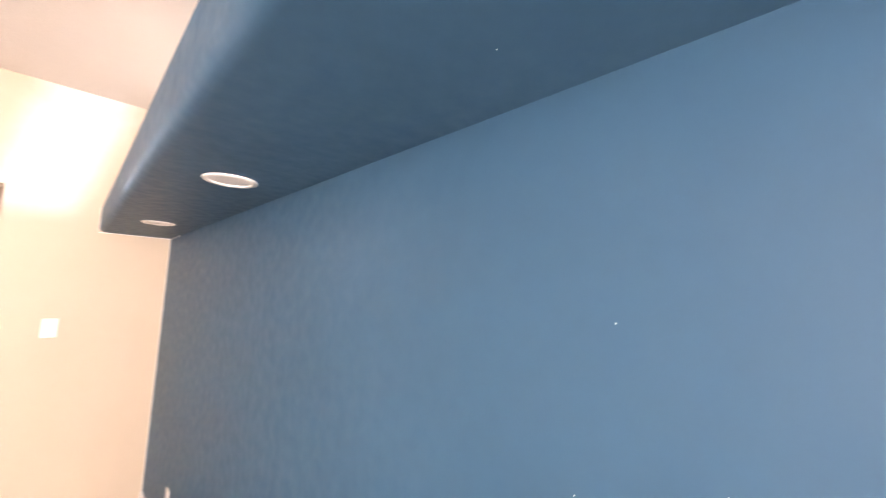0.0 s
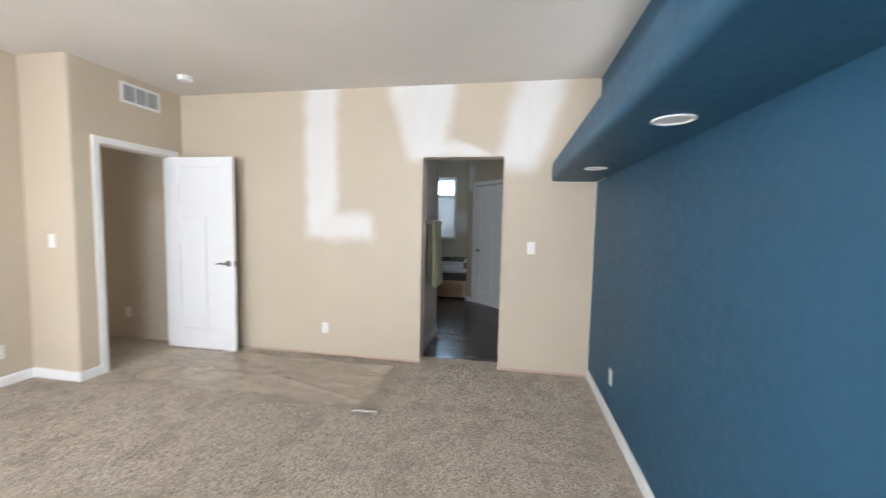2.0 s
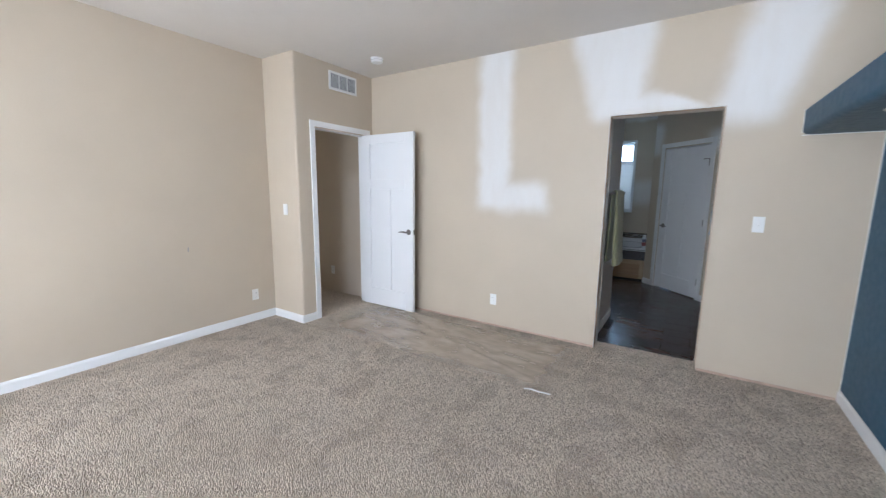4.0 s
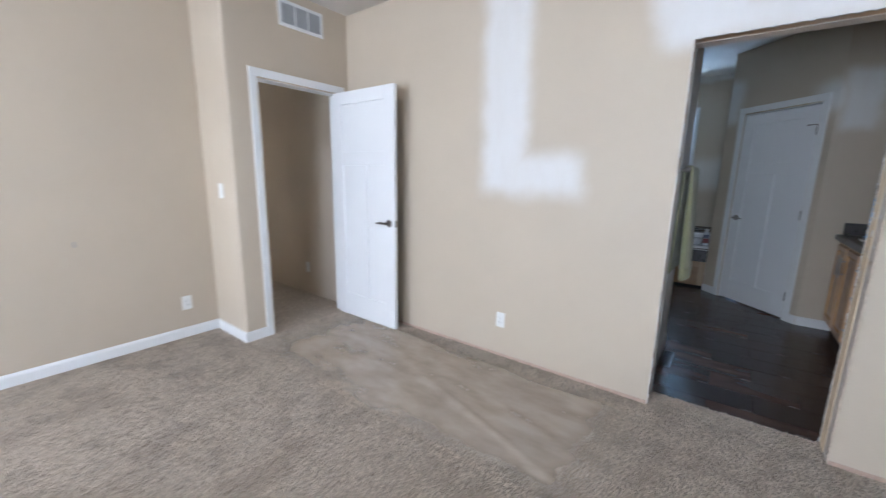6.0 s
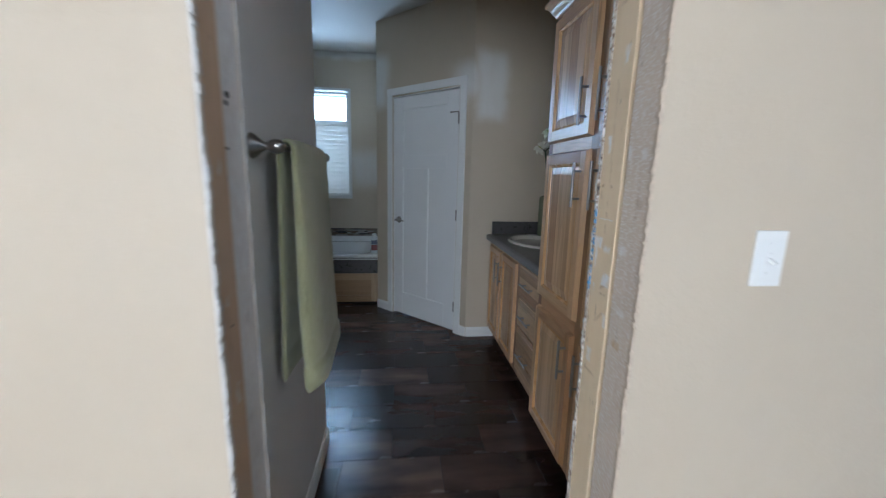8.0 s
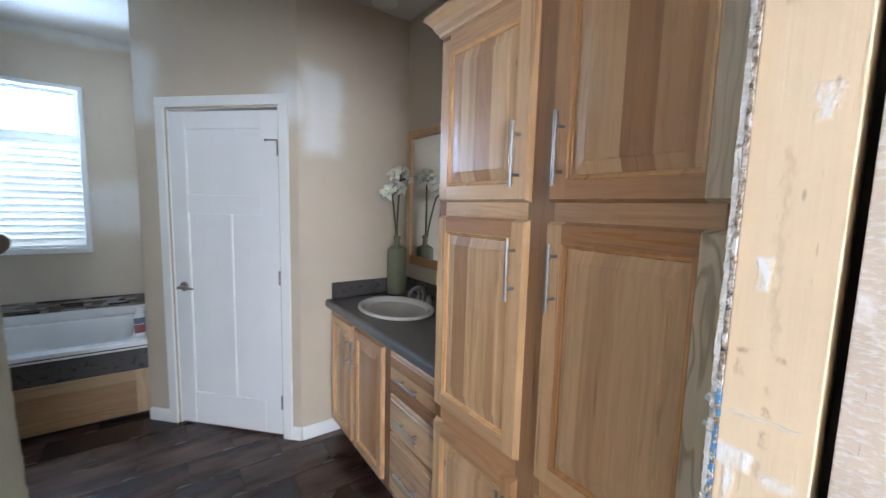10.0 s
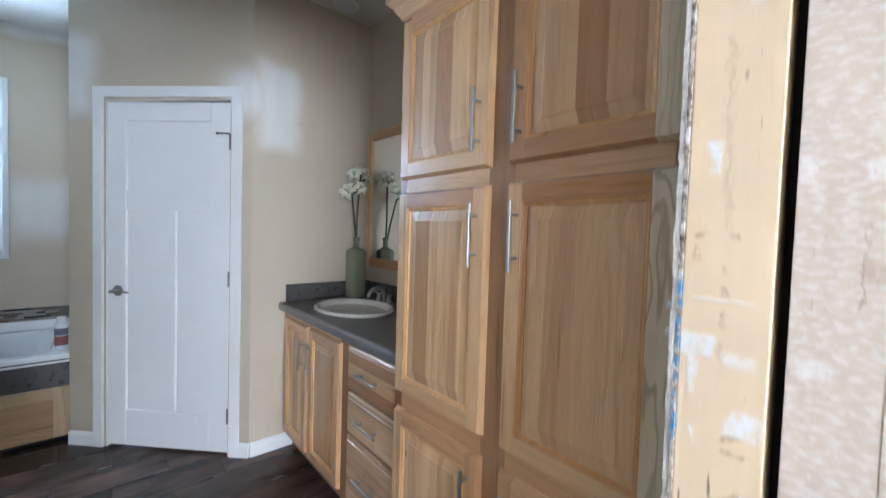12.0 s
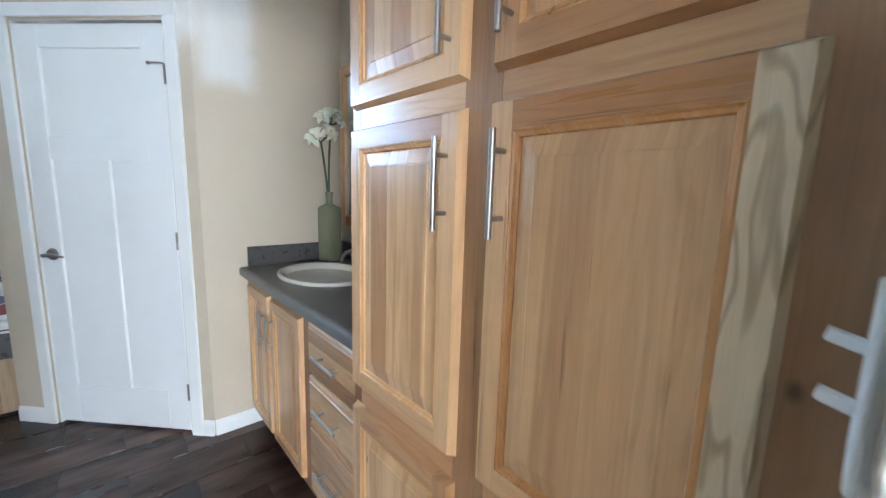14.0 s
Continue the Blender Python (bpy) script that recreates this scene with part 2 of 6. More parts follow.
LIGHT, DARK, TINT = (0.72, 0.462, 0.244), (0.34, 0.175, 0.075), (0.60, 0.425, 0.285)
oak_up = wood("natural cabinet wood, upright grain", "z", LIGHT, DARK, TINT)
oak_across = wood("natural cabinet wood, level grain", "y", LIGHT, DARK, TINT)
oak_boards = wood("natural cabinet wood, glued boards", "z", LIGHT, DARK, (0.50, 0.355, 0.24), board=0.068, figure=0.16)
oak_level_boards = wood("natural cabinet wood, level glued boards", "y", LIGHT, (0.25, 0.13, 0.06), (0.46, 0.33, 0.24), board=0.062, figure=0.35)
oak_bead = wood("natural cabinet wood, orange moulded edge", "z", (0.74, 0.435, 0.20), (0.46, 0.235, 0.095), (0.75, 0.62, 0.48), figure=0.12, gloss=0.24)
sapwood = wood("pale figured sapwood", "z", (0.78, 0.63, 0.42), (0.40, 0.285, 0.16), (0.95, 0.93, 0.9), ring=1.25, figure=0.8)
oak_level_x = wood("natural wood, level grain along the wall", "x", LIGHT, DARK, TINT)
# darker brown face-frame wood; shade between the fronts is put into it
oak_frame = wood("natural cabinet wood, brown with frame shade", "z", (0.40, 0.225, 0.11), (0.22, 0.115, 0.052), TINT)
# darker copy of the cabinet wood; toe-recess shade put into its tone
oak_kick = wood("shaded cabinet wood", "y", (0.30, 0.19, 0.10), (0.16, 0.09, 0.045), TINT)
honey = wood("honey maple panel", "x", (0.62, 0.36, 0.14), (0.50, 0.27, 0.10), TINT, ring=0.4)
tub_wood = wood("darker figured tub panel wood", "x", (0.50, 0.355, 0.21), (0.26, 0.155, 0.08), (0.7, 0.6, 0.5), figure=0.3)
tub_wood_up = wood("darker figured tub panel wood, upright grain", "z", (0.50, 0.355, 0.21), (0.26, 0.155, 0.08), (0.7, 0.6, 0.5), figure=0.3)
espresso = wood("dark espresso wood", "y", (0.045, 0.024, 0.016), (0.02, 0.011, 0.008), TINT)


def lumber(name, light, dark, smear, cover, fine=(17, 7), edge=0.025, relief=0.55, marks=(), fibres=0.35):
    """Sawn framing timber with scraps of joint compound left on it."""
    n = Nodes(name)
    x, y, z = n.xyz()
    fibre = n.noise(1.0, 4, 0.6, vector=n.joined(n.math("MULTIPLY", n.math("ADD", x, y), 70), n.math("MULTIPLY", z, 2.2), 0.0))
    rough_big = n.noise(7, 5, 0.65)
    tone = n.mix(n.range(fibre, 0.4, 0.8, 0.0, fibres), light, dark)
    tone = n.mix(n.range(n.noise(11, 4, 0.6), 0.42, 0.68, 0.0, fibres), tone, tuple(c * 0.86 for c in light))
    cracks = n.range(n.noise(1.0, 3, 0.7, vector=n.joined(n.math("MULTIPLY", y, 60), n.math("MULTIPLY", z, 4.5), 3.0)), 0.66, 0.70, 0.0, 0.8)
    tone = n.mix(cracks, tone, tuple(c * 0.3 for c in dark))
    dents = n.range(n.voronoi(1.0, n.joined(n.math("MULTIPLY", y, 45), n.math("MULTIPLY", z, 14), 1.0)), 0.05, 0.12, 0.55, 0.0)
    tone = n.mix(dents, tone, tuple(c * 0.4 for c in dark))
    mask = n.range(n.noise(1.0, 4, 0.55, vector=n.joined(n.math("MULTIPLY", y, fine[0]), n.math("MULTIPLY", z, fine[1]), 5.0)), cover, cover + edge, 0.0, 1.0)
    tone = n.mix(mask, tone, smear)
    if marks:
        wy = n.math("ADD", y, n.math("MULTIPLY", n.math("SUBTRACT", n.noise(1.0, 4, 0.6, vector=n.scaled((70, 110, 50))), 0.5), 0.024))
        wz = n.math("ADD", z, n.math("MULTIPLY", n.math("SUBTRACT", n.noise(1.0, 4, 0.6, vector=n.scaled((60, 70, 60), offset=(3, 8, 1))), 0.5), 0.008))
        thin = n.range(n.noise(1.0, 4, 0.65, vector=n.scaled((60, 130, 45))), 0.36, 0.56, 0.35, 1.0)
        for colour, soft, amount, shape in marks:
            m = n.math("MULTIPLY", patch(n, wy, wz, *shape, soft), n.math("MULTIPLY", thin, amount))
            tone = n.mix(m, tone, colour)
            if colour[2] > 0.5:
                mask = n.math("MAXIMUM", mask, m)
    n.bump(n.math("ADD", n.math("ADD", fibre, rough_big), n.math("MULTIPLY", mask, 0.9)), relief, 0.004)
    return n.set(Base_Color=tone, Roughness=0.75)


CHALK, BARK, OCHRE = (0.86, 0.85, 0.84), (0.30, 0.155, 0.06), (0.55, 0.36, 0.17)
# shapes: y at the top (two), y at the foot (two), top and foot heights
pine = lumber("sawn pine stud", (0.81, 0.655, 0.45), (0.66, 0.46, 0.27), (0.84, 0.80, 0.74), 0.72, relief=0.3, fibres=0.22, marks=(
    (CHALK, 0.0022, 1.0, (3.882, 3.919, 3.884, 3.921, 1.216, 1.190)), (CHALK, 0.002, 1.0, (3.895, 3.914, 3.903, 3.908, 1.195, 1.143)),
    (CHALK, 0.003, 0.75, (3.842, 3.876, 3.842, 3.873, 1.198, 1.185)), (CHALK, 0.0025, 1.0, (3.838, 3.860, 3.838, 3.874, 1.136, 1.106)),
    (CHALK, 0.0014, 1.0, (3.898, 3.906, 3.899, 3.903, 1.104, 1.082)), (CHALK, 0.0012, 0.8, (3.838, 3.852, 3.836, 3.846, 1.045, 1.012)),
    (CHALK, 0.0022, 1.0, (3.886, 3.900, 3.888, 3.895, 1.442, 1.405)), (CHALK, 0.0008, 0.7, (3.846, 3.906, 3.846, 3.906, 1.2595, 1.2565)),
    (CHALK, 0.002, 0.8, (3.880, 3.905, 3.884, 3.900, 0.94, 0.905)), (CHALK, 0.002, 0.8, (3.850, 3.868, 3.852, 3.862, 1.62, 1.585)),
    (BARK, 0.0018, 0.55, (3.898, 3.909, 3.898, 3.909, 1.336, 1.330)), (BARK, 0.0018, 0.6, (3.864, 3.876, 3.864, 3.876, 1.335, 1.329)),
    (BARK, 0.0018, 0.5, (3.904, 3.907, 3.904, 3.907, 1.322, 1.302)), (BARK, 0.0022, 0.42, (3.874, 3.879, 3.874, 3.879, 1.298, 1.288)),
    (BARK, 0.0014, 0.45, (3.875, 3.879, 3.874, 3.878, 1.275, 1.262)), (BARK, 0.0016, 0.45, (3.874, 3.879, 3.873, 3.878, 1.246, 1.226)),
    (BARK, 0.0022, 0.42, (3.875, 3.879, 3.874, 3.878, 1.210, 1.190)), (BARK, 0.0016, 0.5, (3.845, 3.872, 3.850, 3.872, 1.088, 1.083)),
    (BARK, 0.0018, 0.5, (3.846, 3.856, 3.880, 3.886, 1.044, 1.012)), (BARK, 0.0018, 0.5, (3.848, 3.868, 3.872, 3.880, 1.107, 1.096)),
    (BARK, 0.0020, 0.25, (3.879, 3.885, 3.876, 3.880, 1.56, 1.34)), (BARK, 0.0018, 0.4, (3.85, 3.90, 3.85, 3.90, 1.716, 1.708)),
    (BARK, 0.0018, 0.4, (3.86, 3.91, 3.86, 3.91, 0.886, 0.879))))
pine_muddy = lumber("stud coated with joint compound", (0.69, 0.585, 0.485), (0.60, 0.49, 0.39), (0.775, 0.72, 0.665), 0.48, (85, 210), 0.14, relief=0.26, marks=(
    (OCHRE, 0.003, 0.75, (3.776, 3.803, 3.776, 3.800, 1.002, 0.984)), (CHALK, 0.003, 0.7, (3.806, 3.818, 3.808, 3.820, 1.415, 1.385)),
    (CHALK, 0.003, 0.8, (3.758, 3.772, 3.758, 3.772, 1.405, 1.385)), (CHALK, 0.004, 0.6, (3.79, 3.815, 3.785, 3.81, 1.21, 1.19)),
    (CHALK, 0.004, 0.6, (3.77, 3.80, 3.77, 3.80, 1.075, 1.060)), (BARK, 0.0008, 0.6, (3.770, 3.7715, 3.771, 3.773, 1.345, 1.265)),
    (BARK, 0.005, 0.35, (3.755, 3.774, 3.755, 3.772, 1.312, 1.290))))
gypsum = plain("broken gypsum edge", (0.66, 0.64, 0.61), 0.9, vary=0.3, scale=60, bump=0.9, bump_scale=140)
pine_brown = lumber("brown sawn stud", (0.68, 0.47, 0.31), (0.52, 0.32, 0.19), (0.70, 0.62, 0.55), 0.66, relief=0.4)
board_pale = lumber("pale skimmed board", (0.82, 0.78, 0.75), (0.75, 0.70, 0.66), (0.86, 0.84, 0.82), 0.45, (50, 30), 0.25, relief=0.35)
lip = plain("crumbled compound lip", (0.56, 0.46, 0.36), 0.9, vary=0.35, scale=55, bump=0.9, bump_scale=140)

te = Nodes("torn wallboard paper with blue film")
tex, tey, tez = te.xyz()
tone = te.mix(te.range(te.noise(150, 4), 0.38, 0.62), (0.17, 0.12, 0.085), (0.62, 0.55, 0.46))
tone = te.mix(te.range(te.noise(60, 3), 0.56, 0.62), tone, (0.70, 0.69, 0.67))
crumbly = te.math("MULTIPLY", te.range(tez, 1.275, 1.29), te.range(tez, 1.43, 1.40))
tone = te.mix(te.math("MULTIPLY", crumbly, te.range(te.noise(75, 3), 0.52, 0.60)), tone, (0.03, 0.025, 0.02))
bluish = te.math("MULTIPLY", te.math("MULTIPLY", te.range(tez, 1.065, 1.08), te.range(tez, 1.29, 1.275)), te.range(te.noise(95, 3), 0.47, 0.53))
tone = te.mix(bluish, tone, (0.10, 0.27, 0.50))
te.bump(te.noise(140, 4), 0.9, 0.003)
te.set(Base_Color=tone, Roughness=0.85)
torn_edge = te.mat

carpet_n = Nodes("taupe carpet backing")
cf = carpet_n.noise(140, 3)
carpet_n.set(Base_Color=carpet_n.mix(cf, (0.46, 0.385, 0.30), (0.60, 0.51, 0.41)), Roughness=0.95)
carpet_base = carpet_n.mat

pn = Nodes("taupe carpet pile")
pr = pn.per_island()
sweep = pn.math("MULTIPLY_ADD", pn.noise(1.0, 3, 0.55, vector=pn.scaled((7.0, 1.6, 1.0))), 0.22, pn.math("MULTIPLY", pn.noise(5.0, 5, 0.62, distortion=0.5), 0.78))
pc = pn.mix(pr, (0.61, 0.505, 0.39), (0.75, 0.645, 0.525))
pc = pn.mix(pn.range(pr, 0.0, 0.16, 0.6, 0.0), pc, (0.26, 0.205, 0.155))
pc = pn.mix(pn.range(sweep, 0.38, 0.53, 0.5, 0.0, smooth=True), pc, (0.37, 0.295, 0.222))
pn.set(Base_Color=pc, Roughness=0.95, Specular_IOR_Level=0.15, Sheen_Weight=0.25, Sheen_Roughness=0.5)
carpet_pile = pn.mat

tn = Nodes("dark wood-look floor tile")
tx, ty, tz = tn.xyz()
tr = tn.per_object()
tseed = tn.math("MULTIPLY", tr, 51.0)
grain = tn.noise(1.0, 3, 0.5, vector=tn.joined(tn.math("MULTIPLY", tx, 2.6), tn.math("MULTIPLY", ty, 8), tseed))
fine_grain = tn.noise(1.0, 3, 0.6, vector=tn.joined(tn.math("MULTIPLY", tx, 2), tn.math("MULTIPLY", ty, 90), tseed))
tcol = tn.mix(tn.range(grain, 0.28, 0.72), (0.034, 0.020, 0.018), (0.160, 0.095, 0.070))
tcol = tn.mix(tn.range(fine_grain, 0.45, 0.8, 0.0, 0.12), tcol, (0.018, 0.011, 0.009))
tcol = tn.mix(tn.range(tr, 0.1, 0.8, 0.0, 1.0), tcol, (0.34, 0.28, 0.29), "MULTIPLY")
tn.set(Base_Color=tcol, Roughness=tn.range(tn.noise(1.7, 3), 0.3, 0.7, 0.24, 0.31), Specular_IOR_Level=0.44)
floor_tile_mat = tn.mat
grout_dark = plain("dark grout", (0.014, 0.012, 0.012), 0.9, vary=0.2)

tw = Nodes("sage green terry cloth")
tf = tw.noise(330, 2)
tb = tw.noise(9, 4)
tw.set(Base_Color=tw.mix(tw.math("ADD", tw.range(tf, 0.3, 0.7, 0.0, 0.6), tw.range(tb, 0.3, 0.7, 0.0, 0.4)), (0.27, 0.272, 0.145), (0.44, 0.43, 0.265)), Roughness=0.95,
       Specular_IOR_Level=0.1, Sheen_Weight=0.4, Sheen_Roughness=0.5)
tw.bump(tw.math("ADD", tw.math("MULTIPLY", tf, 0.5), tw.math("MULTIPLY", tw.noise(120, 4, 0.65), 1.2)), 0.6, 0.004)
terry = tw.mat

fm = Nodes("thin clear floor film")
clear = fm.t.nodes.new("ShaderNodeBsdfTransparent")
blend = fm.t.nodes.new("ShaderNodeMixShader")
fm.set(Base_Color=(0.68, 0.58, 0.47), Roughness=fm.range(fm.noise(3, 3), 0.3, 0.7, 0.08, 0.18), Specular_IOR_Level=0.8)
fm.bump(fm.math("ADD", fm.noise(1.0, 3, vector=fm.scaled((2, 9, 1))), fm.noise(14, 3)), 0.14, 0.02)
fx_, fy_, fz_ = fm.xyz()
cling = fm.range(fm.math("ADD", fy_, fm.math("MULTIPLY", fm.noise(2.2, 4), 0.5)), 2.84, 3.08, 0.15, 1.0, smooth=True)
for a_, b_ in ((-3.88, -3.45), (-1.26, -1.50)):
    cling = fm.math("MULTIPLY", cling, fm.range(fx_, a_, b_, 0.15, 1.0, smooth=True))
fm.put(blend.inputs[0], fm.math("MULTIPLY", cling, fm.range(fm.noise(1.0, 3, vector=fm.scaled((3, 7, 1))), 0.35, 0.65, 0.40, 0.64)))
fm.t.links.new(clear.outputs[0], blend.inputs[1])
fm.t.links.new(fm.bsdf.outputs[0], blend.inputs[2])
fm.t.links.new(blend.outputs[0], fm.t.nodes["Material Output"].inputs["Surface"])
film_mat = fm.mat

gm = Nodes("window glass")
gm.set(Base_Color=(0.95, 0.97, 0.97), Roughness=0.02, Transmission_Weight=1.0, IOR=1.45)
glass = gm.mat
mm = Nodes("mirror glass")
mm.set(Base_Color=(0.86, 0.88, 0.87), Roughness=0.01, Metallic=1.0)
mirror_mat = mm.mat
lamp_lens = plain("frosted lamp lens", (0.75, 0.74, 0.72), 0.5, vary=0.03)

mosaic_tones = [plain("mosaic charcoal", (0.035, 0.032, 0.032), 0.15, vary=0.3), plain("mosaic brown", (0.13, 0.09, 0.065), 0.2, vary=0.3),
                plain("mosaic grey", (0.30, 0.28, 0.26), 0.2, vary=0.2), plain("mosaic taupe", (0.20, 0.165, 0.135), 0.2, vary=0.2)]
ground_mat = plain("dry gravel ground", (0.30, 0.27, 0.22), 0.95, vary=0.2, scale=3)
kitchen_wood = plain("brown plank floor", (0.10, 0.045, 0.03), 0.3, vary=0.4, scale=6)
sw = Nodes("white translucent blind slat")
sw.set(Base_Color=(0.82, 0.83, 0.84), Roughness=0.4)
glow_through = sw.t.nodes.new("ShaderNodeBsdfTranslucent")
glow_through.inputs["Color"].default_value = (0.92, 0.84, 0.74, 1)
sw_mix = sw.t.nodes.new("ShaderNodeMixShader")
sw_mix.inputs[0].default_value = 0.27
sw.t.links.new(sw.bsdf.outputs[0], sw_mix.inputs[1])
sw.t.links.new(glow_through.outputs[0], sw_mix.inputs[2])
sw.t.links.new(sw_mix.outputs[0], sw.t.nodes["Material Output"].inputs["Surface"])
slat_white = sw.mat

# ---- helpers for meshes ----
def box(bm, x0, x1, y0, y1, z0, z1, bevel=0.0, seg=2, axes="xyz"):
    """Adds a box; bevel rounds its edges (those running along the given axes)."""
    m = Matrix.LocRotScale(((x0 + x1) / 2, (y0 + y1) / 2, (z0 + z1) / 2), None, (abs(x1 - x0), abs(y1 - y0), abs(z1 - z0)))
    made = bmesh.ops.create_cube(bm, size=1.0, matrix=m)["verts"]
    if bevel:
        es = set()
        for v in made:
            for e in v.link_edges:
                d = e.verts[0].co - e.verts[1].co
                ax = "xyz"[max(range(3), key=lambda i: abs(d[i]))]
                if ax in axes:
                    es.add(e)
        bmesh.ops.bevel(bm, geom=list(es), offset=bevel, segments=seg, profile=0.6, affect="EDGES")
    return bm


def tube(bm, a, b, r0, r1=None, seg=16, caps=True):
    """Adds a round bar from a to b."""
    a, b = Vector(a), Vector(b)
    d = b - a
    m = Matrix.Translation((a + b) / 2) @ d.to_track_quat("Z", "Y").to_matrix().to_4x4()
    bmesh.ops.create_cone(bm, cap_ends=caps, segments=seg, radius1=r0, radius2=r0 if r1 is None else r1, depth=d.length, matrix=m)
    return bm


def lathe(bm, profile, centre=(0, 0, 0), axis="z", seg=28, scale=(1, 1)):
    """Adds a turned body from (radius, height) pairs."""
    rings = []
    for r, h in profile:
        ring = []
        for i in range(seg):
            a = 2 * math.pi * i / seg
            u, v = r * math.cos(a) * scale[0], r * math.sin(a) * scale[1]
            p = {"z": (u, v, h), "y": (u, h, v), "x": (h, u, v)}[axis]
            ring.append(bm.verts.new(Vector(p) + Vector(centre)))
        rings.append(ring)
    for p, q in zip(rings, rings[1:]):
        for i in range(seg):
            j = (i + 1) % seg
            bm.faces.new((p[i], p[j], q[j], q[i]))
    for ring in (rings[0], rings[-1]):
        if len(set(v.co.to_tuple(5) for v in ring)) > 2:
            bm.faces.new(ring)
    return bm


def ball(bm, centre, r, seg=14):
    bmesh.ops.create_uvsphere(bm, u_segments=seg, v_segments=seg // 2 + 2, radius=r, matrix=Matrix.Translation(centre))
    return bm


def finish(bm, material, smooth=False):
    bmesh.ops.recalc_face_normals(bm, faces=bm.faces)
    me = bpy.data.meshes.new("mesh")
    bm.to_mesh(me)
    bm.free()
    me.materials.append(material)
    if smooth:
        me.set_sharp_from_angle(angle=radians(40))
        for p in me.polygons:
            p.use_smooth = True
    return me


def part(name, bm, material, parent=None, label="", smooth=False, at=None):
    """Links a bmesh as one mesh object, under a thing or a part."""
    ob = new(name, finish(bm, material, smooth))
    if parent is not None:
        ob.parent = parent
    if at is not None:
        ob.matrix_basis = at
    if label:
        ob["label"] = label
    return ob


def thing(name, label, category, at=None, group="", kind=""):
    """An empty that carries the parts of one thing."""
    ob = new(name)
    ob.empty_display_size = 0.05
    if at is not None:
        ob.matrix_basis = at
    return tagged(ob, label, category, group, kind)


def structure(name, bm, material, label, category, smooth=False):
    return tagged(part(name, bm, material, smooth=smooth), label, category, kind="structure")


def wall_cells(bm, plane, t0, t1, a0, a1, z0, z1, holes=()):
    """A wall along x (plane 'y') or along y (plane 'x') between t0 and t1, cut by holes (a0, a1, z0, z1)."""
    cuts_a = sorted({a0, a1, *[h[0] for h in holes], *[h[1] for h in holes]})
    cuts_z = sorted({z0, z1, *[h[2] for h in holes], *[h[3] for h in holes]})
    for p, q in zip(cuts_a, cuts_a[1:]):
        for r, s in zip(cuts_z, cuts_z[1:]):
            mid = ((p + q) / 2, (r + s) / 2)
            if any(h[0] < mid[0] < h[1] and h[2] < mid[1] < h[3] for h in holes):
                continue
            if plane == "y":
                box(bm, p, q, t0, t1, r, s)
            else:
                box(bm, t0, t1, p, q, r, s)
    bmesh.ops.remove_doubles(bm, verts=bm.verts, dist=0.0005)
    bm.verts.index_update()
    seen = {}
    for f in bm.faces:
        seen.setdefault(frozenset(v.index for v in f.verts), []).append(f)
    bmesh.ops.delete(bm, geom=[f for fs in seen.values() if len(fs) > 1 for f in fs], context="FACES_ONLY")
    return bm


# ---- plan ----
H = 2.73                       # ceiling height
EAST, WEST, NORTH, SOUTH = 0.415, -4.41, 3.74, -1.30
DOORWALL, JOG = -3.915, 2.65
OPEN_L, OPEN_R, OPEN_T = -1.209, -0.42, 2.052     # the rough opening to the bathroom
BATH_S, BATH_N, TUB_N = 3.93, 6.11, 7.87
P0, P1 = Vector((-0.325, 6.11, 0)), Vector((-1.107, 6.92, 0))
FOOT = -0.03
TOWEL_X, TOWEL_Y = -1.252, 4.85      # face and end of the wall with the towel bar

# ---- walls of the bedroom ----
structure("wall_east", wall_cells(bmesh.new(), "x", EAST, EAST + 0.14, SOUTH - 0.12, NORTH, FOOT, H, [(2.36, 3.41, 2.14, 2.565)]),
          blue_paint, "deep blue painted accent wall with a high window", "wall")
structure("wall_west", wall_cells(bmesh.new(), "x", WEST - 0.12, WEST, SOUTH - 0.12, JOG, FOOT, H), tan_paint, "plain tan painted bedroom wall", "wall")
b = bmesh.new()
box(b, WEST - 0.12, DOORWALL, JOG, JOG + 0.12, FOOT, H, 0.0)
for e in [e for e in b.edges if all(abs(v.co.x - DOORWALL) < 1e-4 and abs(v.co.y - JOG) < 1e-4 for v in e.verts)]:
    bmesh.ops.bevel(b, geom=[e], offset=0.022, segments=5, profile=0.5, affect="EDGES")
structure("wall_jog", b, tan_paint, "short tan wall with a rounded outer corner", "wall", smooth=True)
DOOR_A, DOOR_B, DOOR_T = 2.885, 3.615, 2.045
structure("wall_door", wall_cells(bmesh.new(), "x", DOORWALL - 0.115, DOORWALL, JOG + 0.12, NORTH, FOOT, H, [(DOOR_A, DOOR_B, FOOT, DOOR_T)]),
          tan_paint, "tan wall with the doorway to the hall", "wall")
SOUTH_WINDOWS = [(-3.75, -2.35, 0.55, 2.12), (-1.95, -0.13, 0.55, 2.12)]
structure("wall_south", wall_cells(bmesh.new(), "y", SOUTH - 0.12, SOUTH, WEST, EAST, FOOT, H, SOUTH_WINDOWS),
          tan_paint, "tan painted outer wall with two windows", "wall")
# the dividing wall is two framed skins with a narrow cavity between them
b = wall_cells(bmesh.new(), "y", NORTH, NORTH + 0.0125, DOORWALL - 0.115, EAST + 0.14, FOOT, H, [(OPEN_L - 0.001, OPEN_R + 0.001, FOOT, OPEN_T + 0.002)])
b2 = wall_cells(bmesh.new(), "y", NORTH + 0.0127, 3.82, DOORWALL - 0.115, EAST + 0.14, FOOT, H, [(OPEN_L - 0.039, OPEN_R + 0.039, FOOT, OPEN_T + 0.052)])
